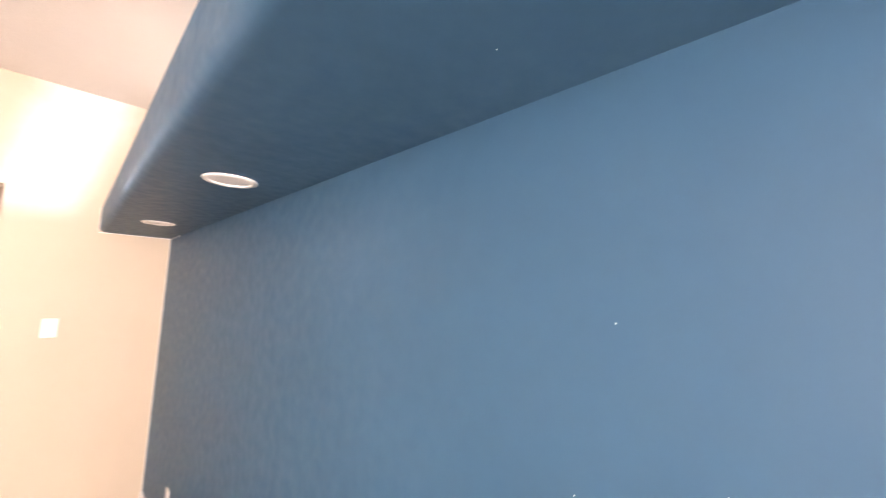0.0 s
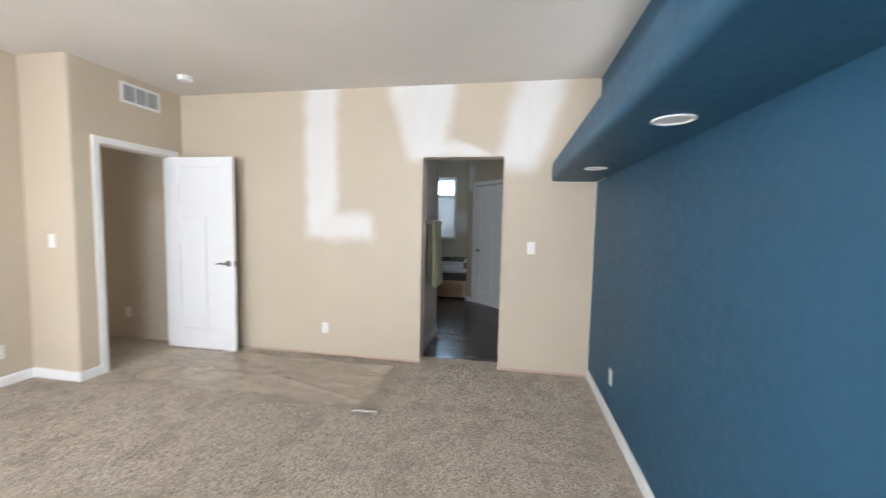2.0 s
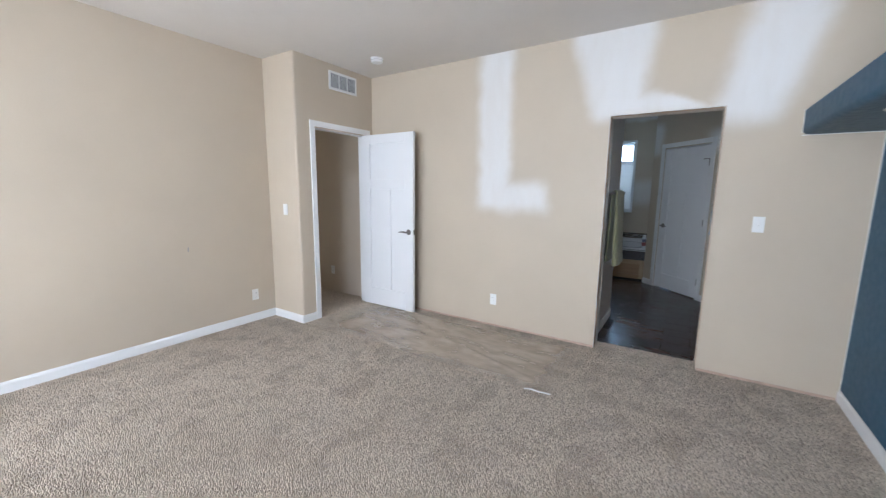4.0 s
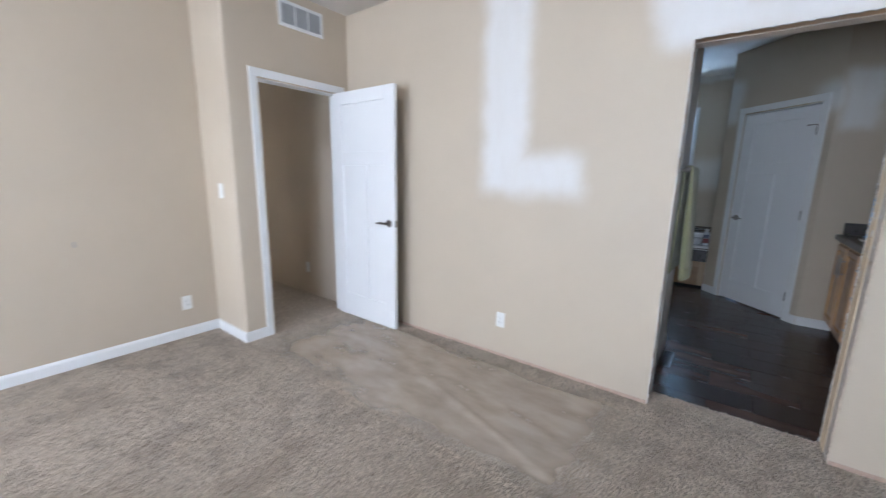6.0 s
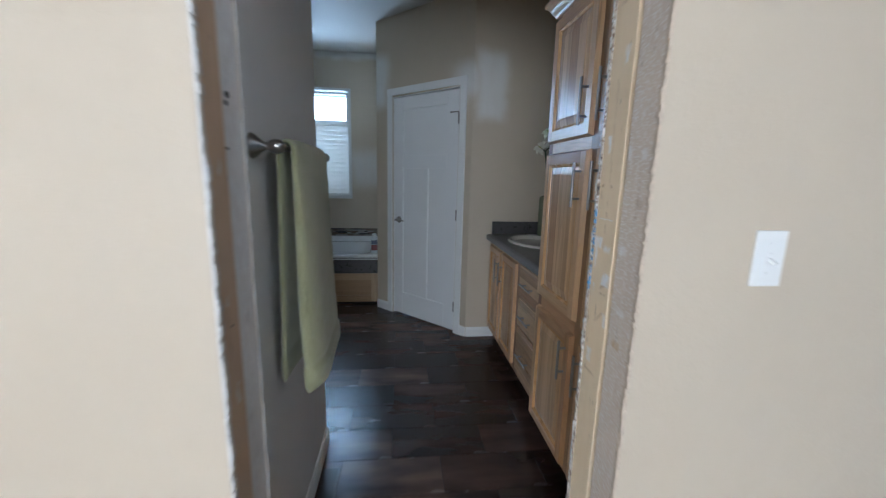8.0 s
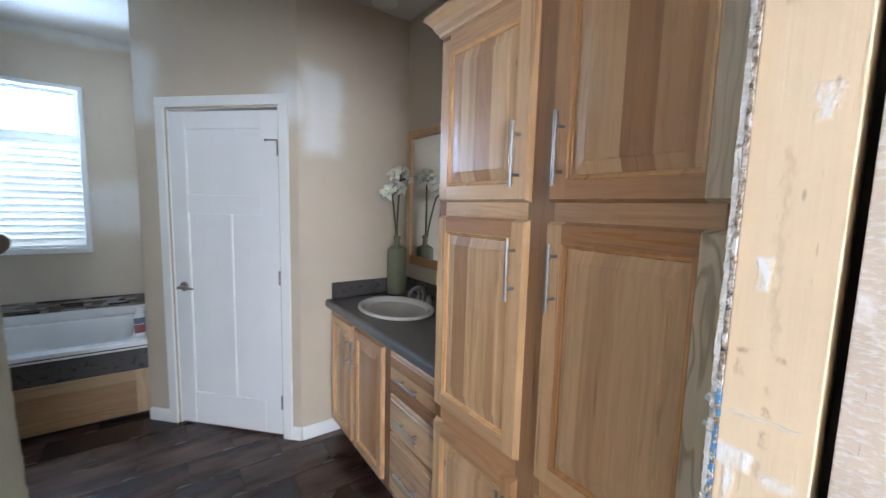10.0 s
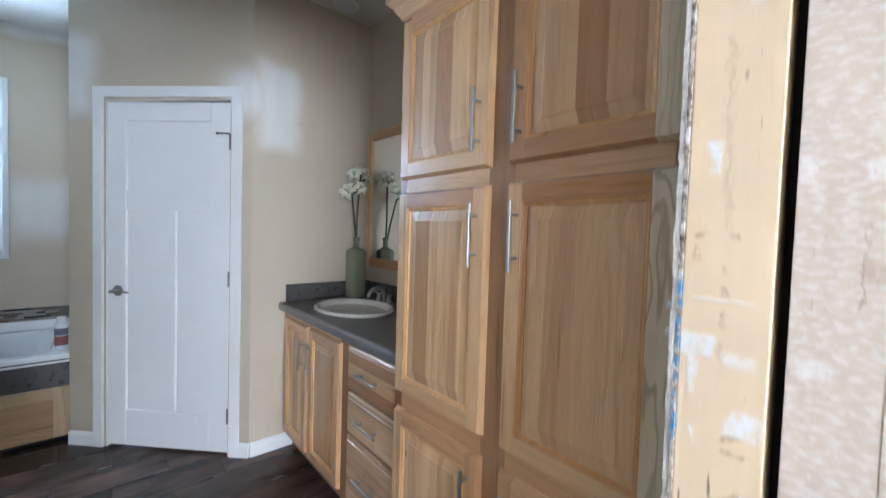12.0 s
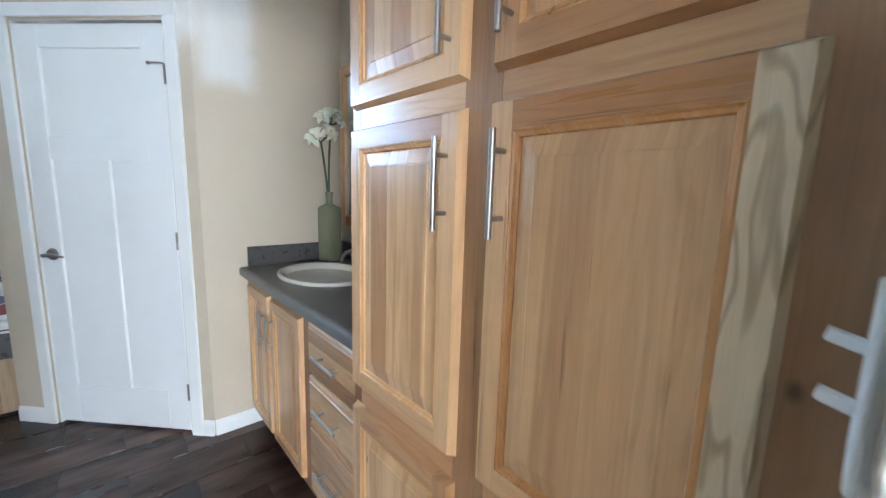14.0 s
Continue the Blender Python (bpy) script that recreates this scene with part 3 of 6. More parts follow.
structure("wall_north_frame", b2, tan_paint, "framing behind the bedroom wallboard", "wall")
structure("wall_north", b, north_paint, "tan bedroom wall with white primed repair patches", "wall")
b2 = wall_cells(bmesh.new(), "y", 3.836, BATH_S - 0.0127, -3.12, EAST + 0.14, FOOT, H, [(OPEN_L - 0.039, OPEN_R + 0.039, FOOT, OPEN_T + 0.052)])
structure("wall_bath_frame", b2, tan_paint, "framing behind the bathroom wallboard", "wall")
structure("wall_bath_south", wall_cells(bmesh.new(), "y", BATH_S - 0.0125, BATH_S, -3.12, EAST + 0.14, FOOT, H, [(OPEN_L - 0.001, OPEN_R + 0.001, FOOT, OPEN_T + 0.002)]),
          tan_paint, "tan bathroom side of the dividing wall", "wall")


def ragged(bm, x, y0, y1, z0, z1, depth, outward, step=0.014, seed=1):
    """A broken board edge: a strip of small uneven steps, proud of the plane x by up to depth."""
    rnd = random.Random(seed)
    z = z0
    while z < z1:
        h = step * rnd.uniform(0.5, 1.8)
        d = depth * (0.35 + 0.35 * noise.noise(Vector((z * 14, seed, 0))) + rnd.uniform(0.0, 0.45))
        d = max(d, 0.0005)
        lo, hi = sorted((x - outward * 0.0008, x + outward * d))
        box(bm, lo, hi, y0 + rnd.uniform(-0.0005, 0.0008), y1 + rnd.uniform(-0.0008, 0.0005), z, min(z + h, z1))
        z += h
    return bm


# cut edges of the wallboard at the opening
structure("wallboard_edge_1", ragged(bmesh.new(), OPEN_R + 0.004, NORTH - 0.009, NORTH - 0.0005, 0.0, OPEN_T, 0.011, -1, step=0.009, seed=3), lip, "ragged cut gypsum board edge at the opening", "wallboard edge")
structure("wallboard_edge_2", ragged(bmesh.new(), OPEN_L, NORTH + 0.0005, NORTH + 0.0125, 0.0, OPEN_T, 0.009, 1, step=0.011, seed=4), gypsum, "ragged cut gypsum board edge at the opening", "wallboard edge")
structure("wallboard_edge_3", ragged(bmesh.new(), OPEN_R, BATH_S - 0.0065, BATH_S - 0.0005, 0.0, OPEN_T, 0.007, -1, step=0.007, seed=5), gypsum, "painted face of cut bathroom wallboard", "wallboard edge")
structure("wallboard_edge_4", ragged(bmesh.new(), OPEN_R, BATH_S - 0.0115, BATH_S - 0.0070, 0.0, OPEN_T, 0.008, -1, step=0.004, seed=6), torn_edge, "torn brown paper edge with bits of blue film", "wallboard edge")
structure("wallboard_edge_5", ragged(bmesh.new(), OPEN_L, BATH_S - 0.0085, BATH_S - 0.0005, 0.0, OPEN_T, 0.004, 1, step=0.03, seed=7), gypsum, "cut bathroom wallboard edge with paint on it", "wallboard edge")
b = bmesh.new()
rnd = random.Random(9)
xx = OPEN_L
while xx < OPEN_R:
    w = rnd.uniform(0.01, 0.03)
    box(b, xx, min(xx + w, OPEN_R), NORTH + 0.0005, NORTH + 0.0125, OPEN_T - rnd.uniform(0.001, 0.005), OPEN_T + 0.0018)
    xx += w
structure("wallboard_edge_6", b, gypsum, "ragged cut gypsum board edge over the opening", "wallboard edge")


def stud(name, x, out, y0, y1, z0, z1, material, label, seed):
    """A sawn upright with slightly worn arrises, its open face at x."""
    bm = bmesh.new()
    box(bm, min(x, x + out * 0.038), max(x, x + out * 0.038), y0, y1, z0, z1, 0.0014, 2, "z")
    return tagged(part(name, bm, material), label, "wall stud", kind="structure")


stud("stud_1", OPEN_R - 0.001, 1, 3.834, BATH_S - 0.012, 0.0, OPEN_T, pine, "bare sawn pine stud with compound smears", 1)
b = bmesh.new()
box(b, OPEN_R - 0.0006, OPEN_R + 0.0008, NORTH - 0.0005, NORTH + 0.0128, 0.0, OPEN_T)
structure("stud_coat", b, pine_muddy, "dried joint compound skimmed over the board edge", "joint compound")
stud("stud_2", OPEN_R, 1, NORTH + 0.0128, 3.821, 0.0, OPEN_T, pine_muddy, "bare stud coated with dried joint compound", 2)
stud("stud_3", OPEN_L, -1, NORTH + 0.0128, 3.834, 0.0, OPEN_T, pine_brown, "brown sawn stud with nail holes", 3)
stud("stud_4", OPEN_L - 0.002, -1, 3.836, BATH_S - 0.009, 0.0, OPEN_T, board_pale, "stud coated with pale dried compound", 4)
b = bmesh.new()
box(b, OPEN_L - 0.038, OPEN_R + 0.038, NORTH + 0.0128, 3.821, OPEN_T, OPEN_T + 0.05, 0.003, 2, "x")
structure("header_1", b, oak_level_x, "bare timber header over the opening", "header")
b = bmesh.new()
box(b, OPEN_L - 0.038, OPEN_R + 0.038, 3.834, BATH_S - 0.0005, OPEN_T, OPEN_T + 0.05, 0.003, 2, "x")
structure("header_2", b, pine_muddy, "bare timber header over the opening", "header")
# nail heads and bolt holes in the studs
for i, (hy, hz, r) in enumerate(((3.858, 1.486, 0.0065), (3.851, 1.470, 0.005), (3.842, 1.387, 0.003), (3.80, 1.05, 0.003))):
    tagged(part("nail_hole", tube(bmesh.new(), (OPEN_L - 0.004, hy, hz), (OPEN_L + 0.0008, hy, hz), r, seg=10), dark_metal), "dark nail head in a bare stud", "nail", "nails in the studs")
for i, (hy, hz) in enumerate(((3.778, 1.790), (3.776, 1.765), (3.779, 1.742))):
    tagged(part("nail_hole", tube(bmesh.new(), (OPEN_R + 0.004, hy, hz), (OPEN_R - 0.0008, hy, hz), 0.0055, seg=10), dark_metal), "dark bolt hole in a coated stud", "nail", "nails in the studs")
# strips added deep in the gap, their near-black colour standing for shade
b = bmesh.new()
box(b, OPEN_R + 0.05, OPEN_R + 0.06, 3.8215, 3.8335, 0, OPEN_T)
box(b, OPEN_L - 0.06, OPEN_L - 0.05, 3.8215, 3.8335, 0, OPEN_T)
structure("cavity_liner", b, shadow_gap, "near-black strips added for shade between the framed skins", "wall")

# raw board left along the foot of the wall where the baseboard was taken off
raw_board = plain("raw unpainted board", (0.50, 0.36, 0.28), 0.9, vary=0.25, scale=18)
for nm, u0, u1 in (("raw_strip_1", DOORWALL, OPEN_L - 0.004), ("raw_strip_2", OPEN_R + 0.004, EAST - 0.014)):
    b = bmesh.new()
    box(b, u0, u1, NORTH - 0.0022, NORTH, -0.005, 0.019, 0.0008, 1)
    structure(nm, b, raw_board, "raw unpainted strip at the foot of the wall", "wall strip")

# ---- bathroom walls ----
structure("wall_towel", wall_cells(bmesh.new(), "x", -1.37, TOWEL_X, BATH_S, TOWEL_Y, FOOT, H), tan_in_blue_light, "tan bathroom wall tinted as in bluish light, carries the towel bar", "wall")
structure("wall_bath_east", wall_cells(bmesh.new(), "x", EAST, EAST + 0.14, BATH_S, 6.23, FOOT, H), tan_paint, "tan bathroom wall behind the vanity", "wall")


def prism(bm, corners, z0, z1):
    lo = [bm.verts.new((x, y, z0)) for x, y in corners]
    hi = [bm.verts.new((x, y, z1)) for x, y in corners]
    bm.faces.new(lo[::-1]), bm.faces.new(hi)
    k = len(corners)
    for i in range(k):
        bm.faces.new((lo[i], lo[(i + 1) % k], hi[(i + 1) % k], hi[i]))
    return bm


DIAG = (P1 - P0).normalized()
BACK = Vector((-DIAG.y, DIAG.x, 0)) * -1.0
if BACK.y < 0:
    BACK = -BACK


def diag(s, d=0.0):
    """A place on the slanting wall: s along it from its vanity end, d behind its face."""
    p = P0 + DIAG * s + BACK * d
    return (p.x, p.y)


LEN = (P1 - P0).length
D0, D1, DT = 0.130, 0.890, 2.050
b = prism(bmesh.new(), [(P0.x, P0.y), (EAST + 0.14, P0.y), (EAST + 0.14, P0.y + 0.12), diag(0, 0.12)], FOOT, H)
structure("wall_bath_north", b, bath_paint, "tan bathroom wall at the end of the vanity", "wall")
b = bmesh.new()
for s0, s1, z0, z1 in ((0, D0, FOOT, H), (D1, LEN, FOOT, H), (D0, D1, DT, H)):
    prism(b, [diag(s0), diag(s0, 0.12), diag(s1, 0.12), diag(s1)], z0, z1)
bmesh.ops.remove_doubles(b, verts=b.verts, dist=0.0005)
structure("wall_bath_slant", b, bath_paint, "tan slanting bathroom wall with primed patches", "wall")
b = prism(bmesh.new(), [(P1.x, P1.y), diag(LEN, 0.12), (P1.x + 0.12, P1.y + 0.15), (P1.x + 0.12, TUB_N), (P1.x, TUB_N)], FOOT, H)
structure("wall_tub_side", b, bath_paint, "tan bathroom wall at the end of the tub", "wall")
TUBWIN = (-2.05, -1.49, 1.09, 2.305)
structure("wall_tub", wall_cells(bmesh.new(), "y", TUB_N, TUB_N + 0.14, -3.12, P1.x + 0.12, FOOT, H, [TUBWIN]), tub_paint, "tan wall over the bathtub with a tall window", "wall")
structure("wall_bath_west", wall_cells(bmesh.new(), "x", -3.12, -3.0, BATH_S, TUB_N, FOOT, H), tan_paint, "plain tan bathroom end wall", "wall")
b = bmesh.new()
prism(b, [diag(-0.02, 0.5), diag(LEN, 0.5), diag(LEN, 0.55), diag(-0.02, 0.55)], FOOT, H)
structure("wall_closet", b, tan_paint, "plain wall behind the closed bathroom door", "wall")

# ---- hall and kitchen shell ----
# hall wall with a paler field beside the doorway
structure("wall_hall_north", wall_cells(bmesh.new(), "y", NORTH + 0.005, NORTH + 0.12, -5.62, DOORWALL - 0.115, FOOT, H), wall_paint("hall paint with a paler field", TAN, (
    (-4.42, -3.9, -4.46, -3.9, 1.62, -0.1, 0.06),), primer=(0.66, 0.58, 0.48)), "tan hall wall with a paler patch", "wall")
structure("wall_hall_south", wall_cells(bmesh.new(), "y", JOG, JOG + 0.12, -9.9, WEST - 0.12, FOOT, H), tan_paint, "plain tan hall wall", "wall")
structure("wall_kitchen_end", wall_cells(bmesh.new(), "x", -10.0, -9.88, JOG, 8.0, FOOT, H + 0.4, [(5.36, 5.80, 0.98, 1.86)]), tan_paint, "tan kitchen end wall with a window", "wall")
structure("wall_kitchen_north", wall_cells(bmesh.new(), "y", 7.88, 8.0, -9.88, -3.12, FOOT, H + 0.4, [(-7.3, -5.9, 0.9, 2.1)]), tan_paint, "plain tan kitchen wall", "wall")
structure("wall_kitchen_inner", wall_cells(bmesh.new(), "x", -5.62, -5.50, NORTH + 0.12, 7.88, FOOT, H), tan_paint, "plain tan wall beside the kitchen", "wall")

# ---- floors and ceilings ----
b = bmesh.new()
box(b, WEST - 0.12, EAST, SOUTH - 0.12, JOG, FOOT - 0.05, -0.006)
box(b, -6.65, EAST, JOG, NORTH, FOOT - 0.05, -0.006)
box(b, OPEN_L - 0.038, OPEN_R + 0.038, NORTH, 3.922, FOOT - 0.05, -0.006)
floor = structure("floor", b, carpet_base, "taupe wall-to-wall carpet with short twisted pile", "carpet")
b = bmesh.new()
box(b, -3.0, EAST, BATH_S - 0.008, TUB_N, FOOT - 0.05, -0.0025)
bath_floor = structure("floor_bath", b, grout_dark, "dark wood-look tiled bathroom floor", "tiled floor")
b = bmesh.new()
box(b, -9.9, -6.65, JOG, 7.9, FOOT - 0.05, -0.004)
structure("floor_kitchen", b, kitchen_wood, "dark brown plank floor beyond the hall", "floor")
b = bmesh.new()
box(b, -10.2, 0.7, SOUTH - 0.2, 8.2, H, H + 0.15)
structure("ceiling", b, ceiling_paint, "off-white textured flat ceiling", "ceiling")
b = bmesh.new()
box(b, -400, 400, -400, 400, -0.75, -0.55)
structure("ground", b, ground_mat, "dry gravelly ground outside the house", "ground")

# ---- blue shelf box along the accent wall ----
SHELF_X, SHELF_Z0, SHELF_Z1 = 0.020, 1.817, 1.985
b = bmesh.new()
prof = []
for i in range(9):
    a = math.pi * 0.5 * i / 8
    prof.append((SHELF_X + 0.034 - 0.034 * math.cos(a), SHELF_Z0 + 0.034 - 0.034 * math.sin(a)))
prof = [(SHELF_X, SHELF_Z1 - 0.008), *prof, (EAST, SHELF_Z0), (EAST, SHELF_Z1), (SHELF_X + 0.008, SHELF_Z1)]
LIGHTS = [(0.228, 1.600), (0.222, 2.855)]
ends = []
for y in (SOUTH, NORTH):
    ends.append([b.verts.new((x, y, z)) for x, z in prof])
for i in range(len(prof)):
    j = (i + 1) % len(prof)
    b.faces.new((ends[0][i], ends[0][j], ends[1][j], ends[1][i]))
b.faces.new(ends[0]), b.faces.new(ends[1][::-1])
structure("soffit_shelf", b, blue_paint, "deep blue boxed plant shelf with a rounded lower edge", "soffit", smooth=True)

# thin pale beads where the blue meets the tan wall
for nm, q in (("trim_1", (EAST - 0.005, EAST, NORTH - 0.004, NORTH, 0.0, SHELF_Z0)), ("trim_2", (SHELF_X, EAST, NORTH - 0.004, NORTH, SHELF_Z0 - 0.006, SHELF_Z0)),
              ("trim_3", (EAST - 0.005, EAST, NORTH - 0.004, NORTH, SHELF_Z1, H)), ("trim_4", (EAST - 0.003, EAST, 3.40, NORTH, SHELF_Z0 - 0.005, SHELF_Z0)),
              ("trim_5", (SHELF_X - 0.004, SHELF_X, NORTH - 0.004, NORTH, SHELF_Z0 + 0.01, SHELF_Z1))):
    b = bmesh.new()
    box(b, *q, 0.0015, 1)
    structure(nm, b, caulk, "thin white caulk bead in the wall corner", "caulk bead")


# ---- baseboards, casings ----
def board_run(name, a, b_, height=0.083, depth=0.013, side=1, z=0.0, label="white painted baseboard with an eased top edge"):
    """A baseboard from a to b; side: +1 if the room lies to the left of the run."""
    a, b_ = Vector((*a, 0)), Vector((*b_, 0))
    d = (b_ - a).normalized()
    nrm = Vector((-d.y, d.x, 0)) * side
    outline = [(0, z), (depth, z), (depth, height * 0.72), (depth * 0.86, height * 0.84), (depth * 0.5, height * 0.93), (depth * 0.35, height), (0, height)]
    bm = bmesh.new()
    e0 = [bm.verts.new(a + nrm * u + Vector((0, 0, w))) for u, w in outline]
    e1 = [bm.verts.new(b_ + nrm * u + Vector((0, 0, w))) for u, w in outline]
    for i in range(len(outline)):
        j = (i + 1) % len(outline)
        bm.faces.new((e0[i], e0[j], e1[j], e1[i]))
    bm.faces.new(e0), bm.faces.new(e1[::-1])
    return structure(name, bm, white_trim, label, "baseboard")


board_run("baseboard_1", (EAST, SOUTH), (EAST, NORTH), side=1)
board_run("baseboard_2", (WEST, SOUTH), (WEST, JOG), side=-1)
board_run("baseboard_3", (WEST + 0.013, JOG), (DOORWALL + 0.004, JOG), side=-1)
board_run("baseboard_4", (DOORWALL, JOG - 0.009), (DOORWALL, DOOR_A - 0.056), side=-1)
board_run("baseboard_5", (P0.x + 0.004, P0.y), (-0.08, P0.y), side=-1)
board_run("baseboard_6", diag(0.0), diag(D0 - 0.064), side=1)
board_run("baseboard_7", diag(D1 + 0.064), diag(LEN - 0.004), side=1)
board_run("baseboard_8", (TOWEL_X, BATH_S), (TOWEL_X, TOWEL_Y), side=-1, depth=0.012)
board_run("baseboard_9", (WEST + 0.013, SOUTH), (EAST - 0.013, SOUTH), side=1)


def casing(name, make, width, height, reveal=0.004, w=0.058, depth=0.015):
    """A door casing of two legs and a head, in the door's own frame: make(u, v, z) gives world places."""
    top = thing(name, "white painted door casing", "door casing", kind="structure")

    def strip(nm, u0, u1, z0, z1, upright):
        bm = bmesh.new()
        box(bm, u0, u1, -depth, 0.0, z0, z1, 0.004, 2, "z" if upright else "x")
        for v in bm.verts:
            v.co = make(*v.co)
        part(nm, bm, white_trim, top)

    strip("leg", -w - reveal, -reveal, 0.0, height + reveal, True)
    strip("leg", width + reveal, width + reveal + w, 0.0, height + reveal, True)
    strip("head", -w - reveal, width + reveal + w, height + reveal, height + reveal + w, False)
    for nm, u0, u1, z0, z1 in (("jamb", -reveal - 0.001, 0.0 + 0.002, 0.0, height), ("jamb", width - 0.002, width + reveal + 0.001, 0.0, height), ("jamb_head", 0.0, width, height - 0.002, height + reveal)):
        bm = bmesh.new()
        box(bm, u0, u1, 0.0005, 0.1145, z0, z1)
        for v in bm.verts:
            v.co = make(*v.co)
        part(nm, bm, white_trim, top)
    return top


casing("door_casing_1", lambda u, v, z: Vector((DOORWALL - v, DOOR_A + u, z)), DOOR_B - DOOR_A, DOOR_T, reveal=0.012)
casing("door_casing_2", lambda u, v, z: Vector((*diag(D1 - u, v), z)), D1 - D0, DT, reveal=0.012, w=0.060)


# ---- windows ----
def window(name, plane, t, a0, a1, z0, z1, out, label, splits=(), blind=None, casing_w=0.0):
    """A white vinyl window set in its hole. plane, t: the wall face; out: +1 or -1, where outdoors lies; splits: heights of the rails."""
    top = thing(name, label, "window", kind="structure")

    def add(nm, u0, u1, d0, d1, q0, q1, material, bevel=0.003, parent=top):
        bm = bmesh.new()
        lo, hi = sorted((t + out * d0, t + out * d1))
        if plane == "y":
            box(bm, u0, u1, lo, hi, q0, q1, bevel)
        else:
            box(bm, lo, hi, u0, u1, q0, q1, bevel)
        return part(nm, bm, material, parent)

    f = 0.035
    add("window_frame", a0, a0 + f, 0.05, 0.11, z0, z1, white_trim)
    add("window_frame", a1 - f, a1, 0.05, 0.11, z0, z1, white_trim)
    add("window_frame", a0 + f, a1 - f, 0.05, 0.11, z0, z0 + f, white_trim)
    add("window_frame", a0 + f, a1 - f, 0.05, 0.11, z1 - f, z1, white_trim)
    levels = [z0 + f, *splits, z1 - f]
    for s in splits:
        add("rail", a0 + f, a1 - f, 0.055, 0.105, s - 0.025, s + 0.025, white_trim)
    for p, q in zip(levels, levels[1:]):
        g = add("pane", a0 + f, a1 - f, 0.082, 0.086, p + (0.025 if p in splits else 0), q - (0.025 if q in splits else 0), glass, 0)
        g.visible_shadow = False
    if casing_w:
        c = casing_w
        add("casing", a0 - c, a0, -0.012, 0.0, z0 - c, z1 + c, white_trim)
        add("casing", a1, a1 + c, -0.012, 0.0, z0 - c, z1 + c, white_trim)
        add("casing", a0, a1, -0.012, 0.0, z1, z1 + c, white_trim)
        add("casing", a0, a1, -0.012, 0.0, z0 - c, z0, white_trim)
    # plaster returns of the hole
    add("reveal", a0 - 0.001, a0 + 0.004, 0.0005, 0.05, z0, z1, white_trim, 0)
    add("reveal", a1 - 0.004, a1 + 0.001, 0.0005, 0.05, z0, z1, white_trim, 0)
    add("sill", a0, a1, 0.0005, 0.05, z0 - 0.001, z0 + 0.006, white_trim, 0)
    add("reveal", a0, a1, 0.0005, 0.05, z1 - 0.006, z1 + 0.001, white_trim, 0)
    return top


for i, (a0, a1, z0, z1) in enumerate(SOUTH_WINDOWS):
    window(f"window_{i + 1}", "y", SOUTH, a0, a1, z0, z1, -1, "white vinyl bedroom window", splits=((z0 + z1) / 2,))
window("window_3", "x", EAST, 2.36, 3.41, 2.14, 2.565, 1, "narrow white transom window above the blue shelf")
window("window_4", "y", TUB_N, *TUBWIN, 1, "tall white bathroom window over the tub", splits=(1.955,), casing_w=0.03)
window("window_5", "x", -9.88, 5.36, 5.80, 0.98, 1.86, -1, "white kitchen window", splits=(1.60,))
# window out of view, added to hold the fill for the island
window("window_6", "y", 7.88, -7.3, -5.9, 0.9, 2.1, 1, "white kitchen window", splits=(1.5,))

# slatted blind over the lower sash of the tub window
blind = thing("window_blind", "white horizontal slat blind over a bathroom window", "window blind")
b = bmesh.new()
box(b, TUBWIN[0] + 0.008, TUBWIN[1] - 0.008, TUB_N + 0.008, TUB_N + 0.046, 1.905, 1.945, 0.004)
part("headrail", b, slat_white, blind)
b = bmesh.new()
box(b, TUBWIN[0] + 0.012, TUBWIN[1] - 0.012, -0.0335, 0.0335, -0.0014, 0.0014, 0.0006, 1)
slat_mesh = finish(b, slat_white)
for i in range(15):
    o = new("slat", slat_mesh)
    o.parent = blind
    o.matrix_basis = pose(0, TUB_N + 0.027, 1.148 + i * 0.0520, -68, 0, 0)
b = bmesh.new()
box(b, TUBWIN[0] + 0.012, TUBWIN[1] - 0.012, TUB_N + 0.012, TUB_N + 0.042, 1.102, 1.118, 0.004)
part("bottom_rail", b, slat_white, blind)
for cx in (TUBWIN[0] + 0.12, TUBWIN[1] - 0.12):
    part("cord", tube(bmesh.new(), (cx, TUB_N + 0.006, 1.11), (cx, TUB_N + 0.006, 1.92), 0.0012, seg=6), slat_white, blind)

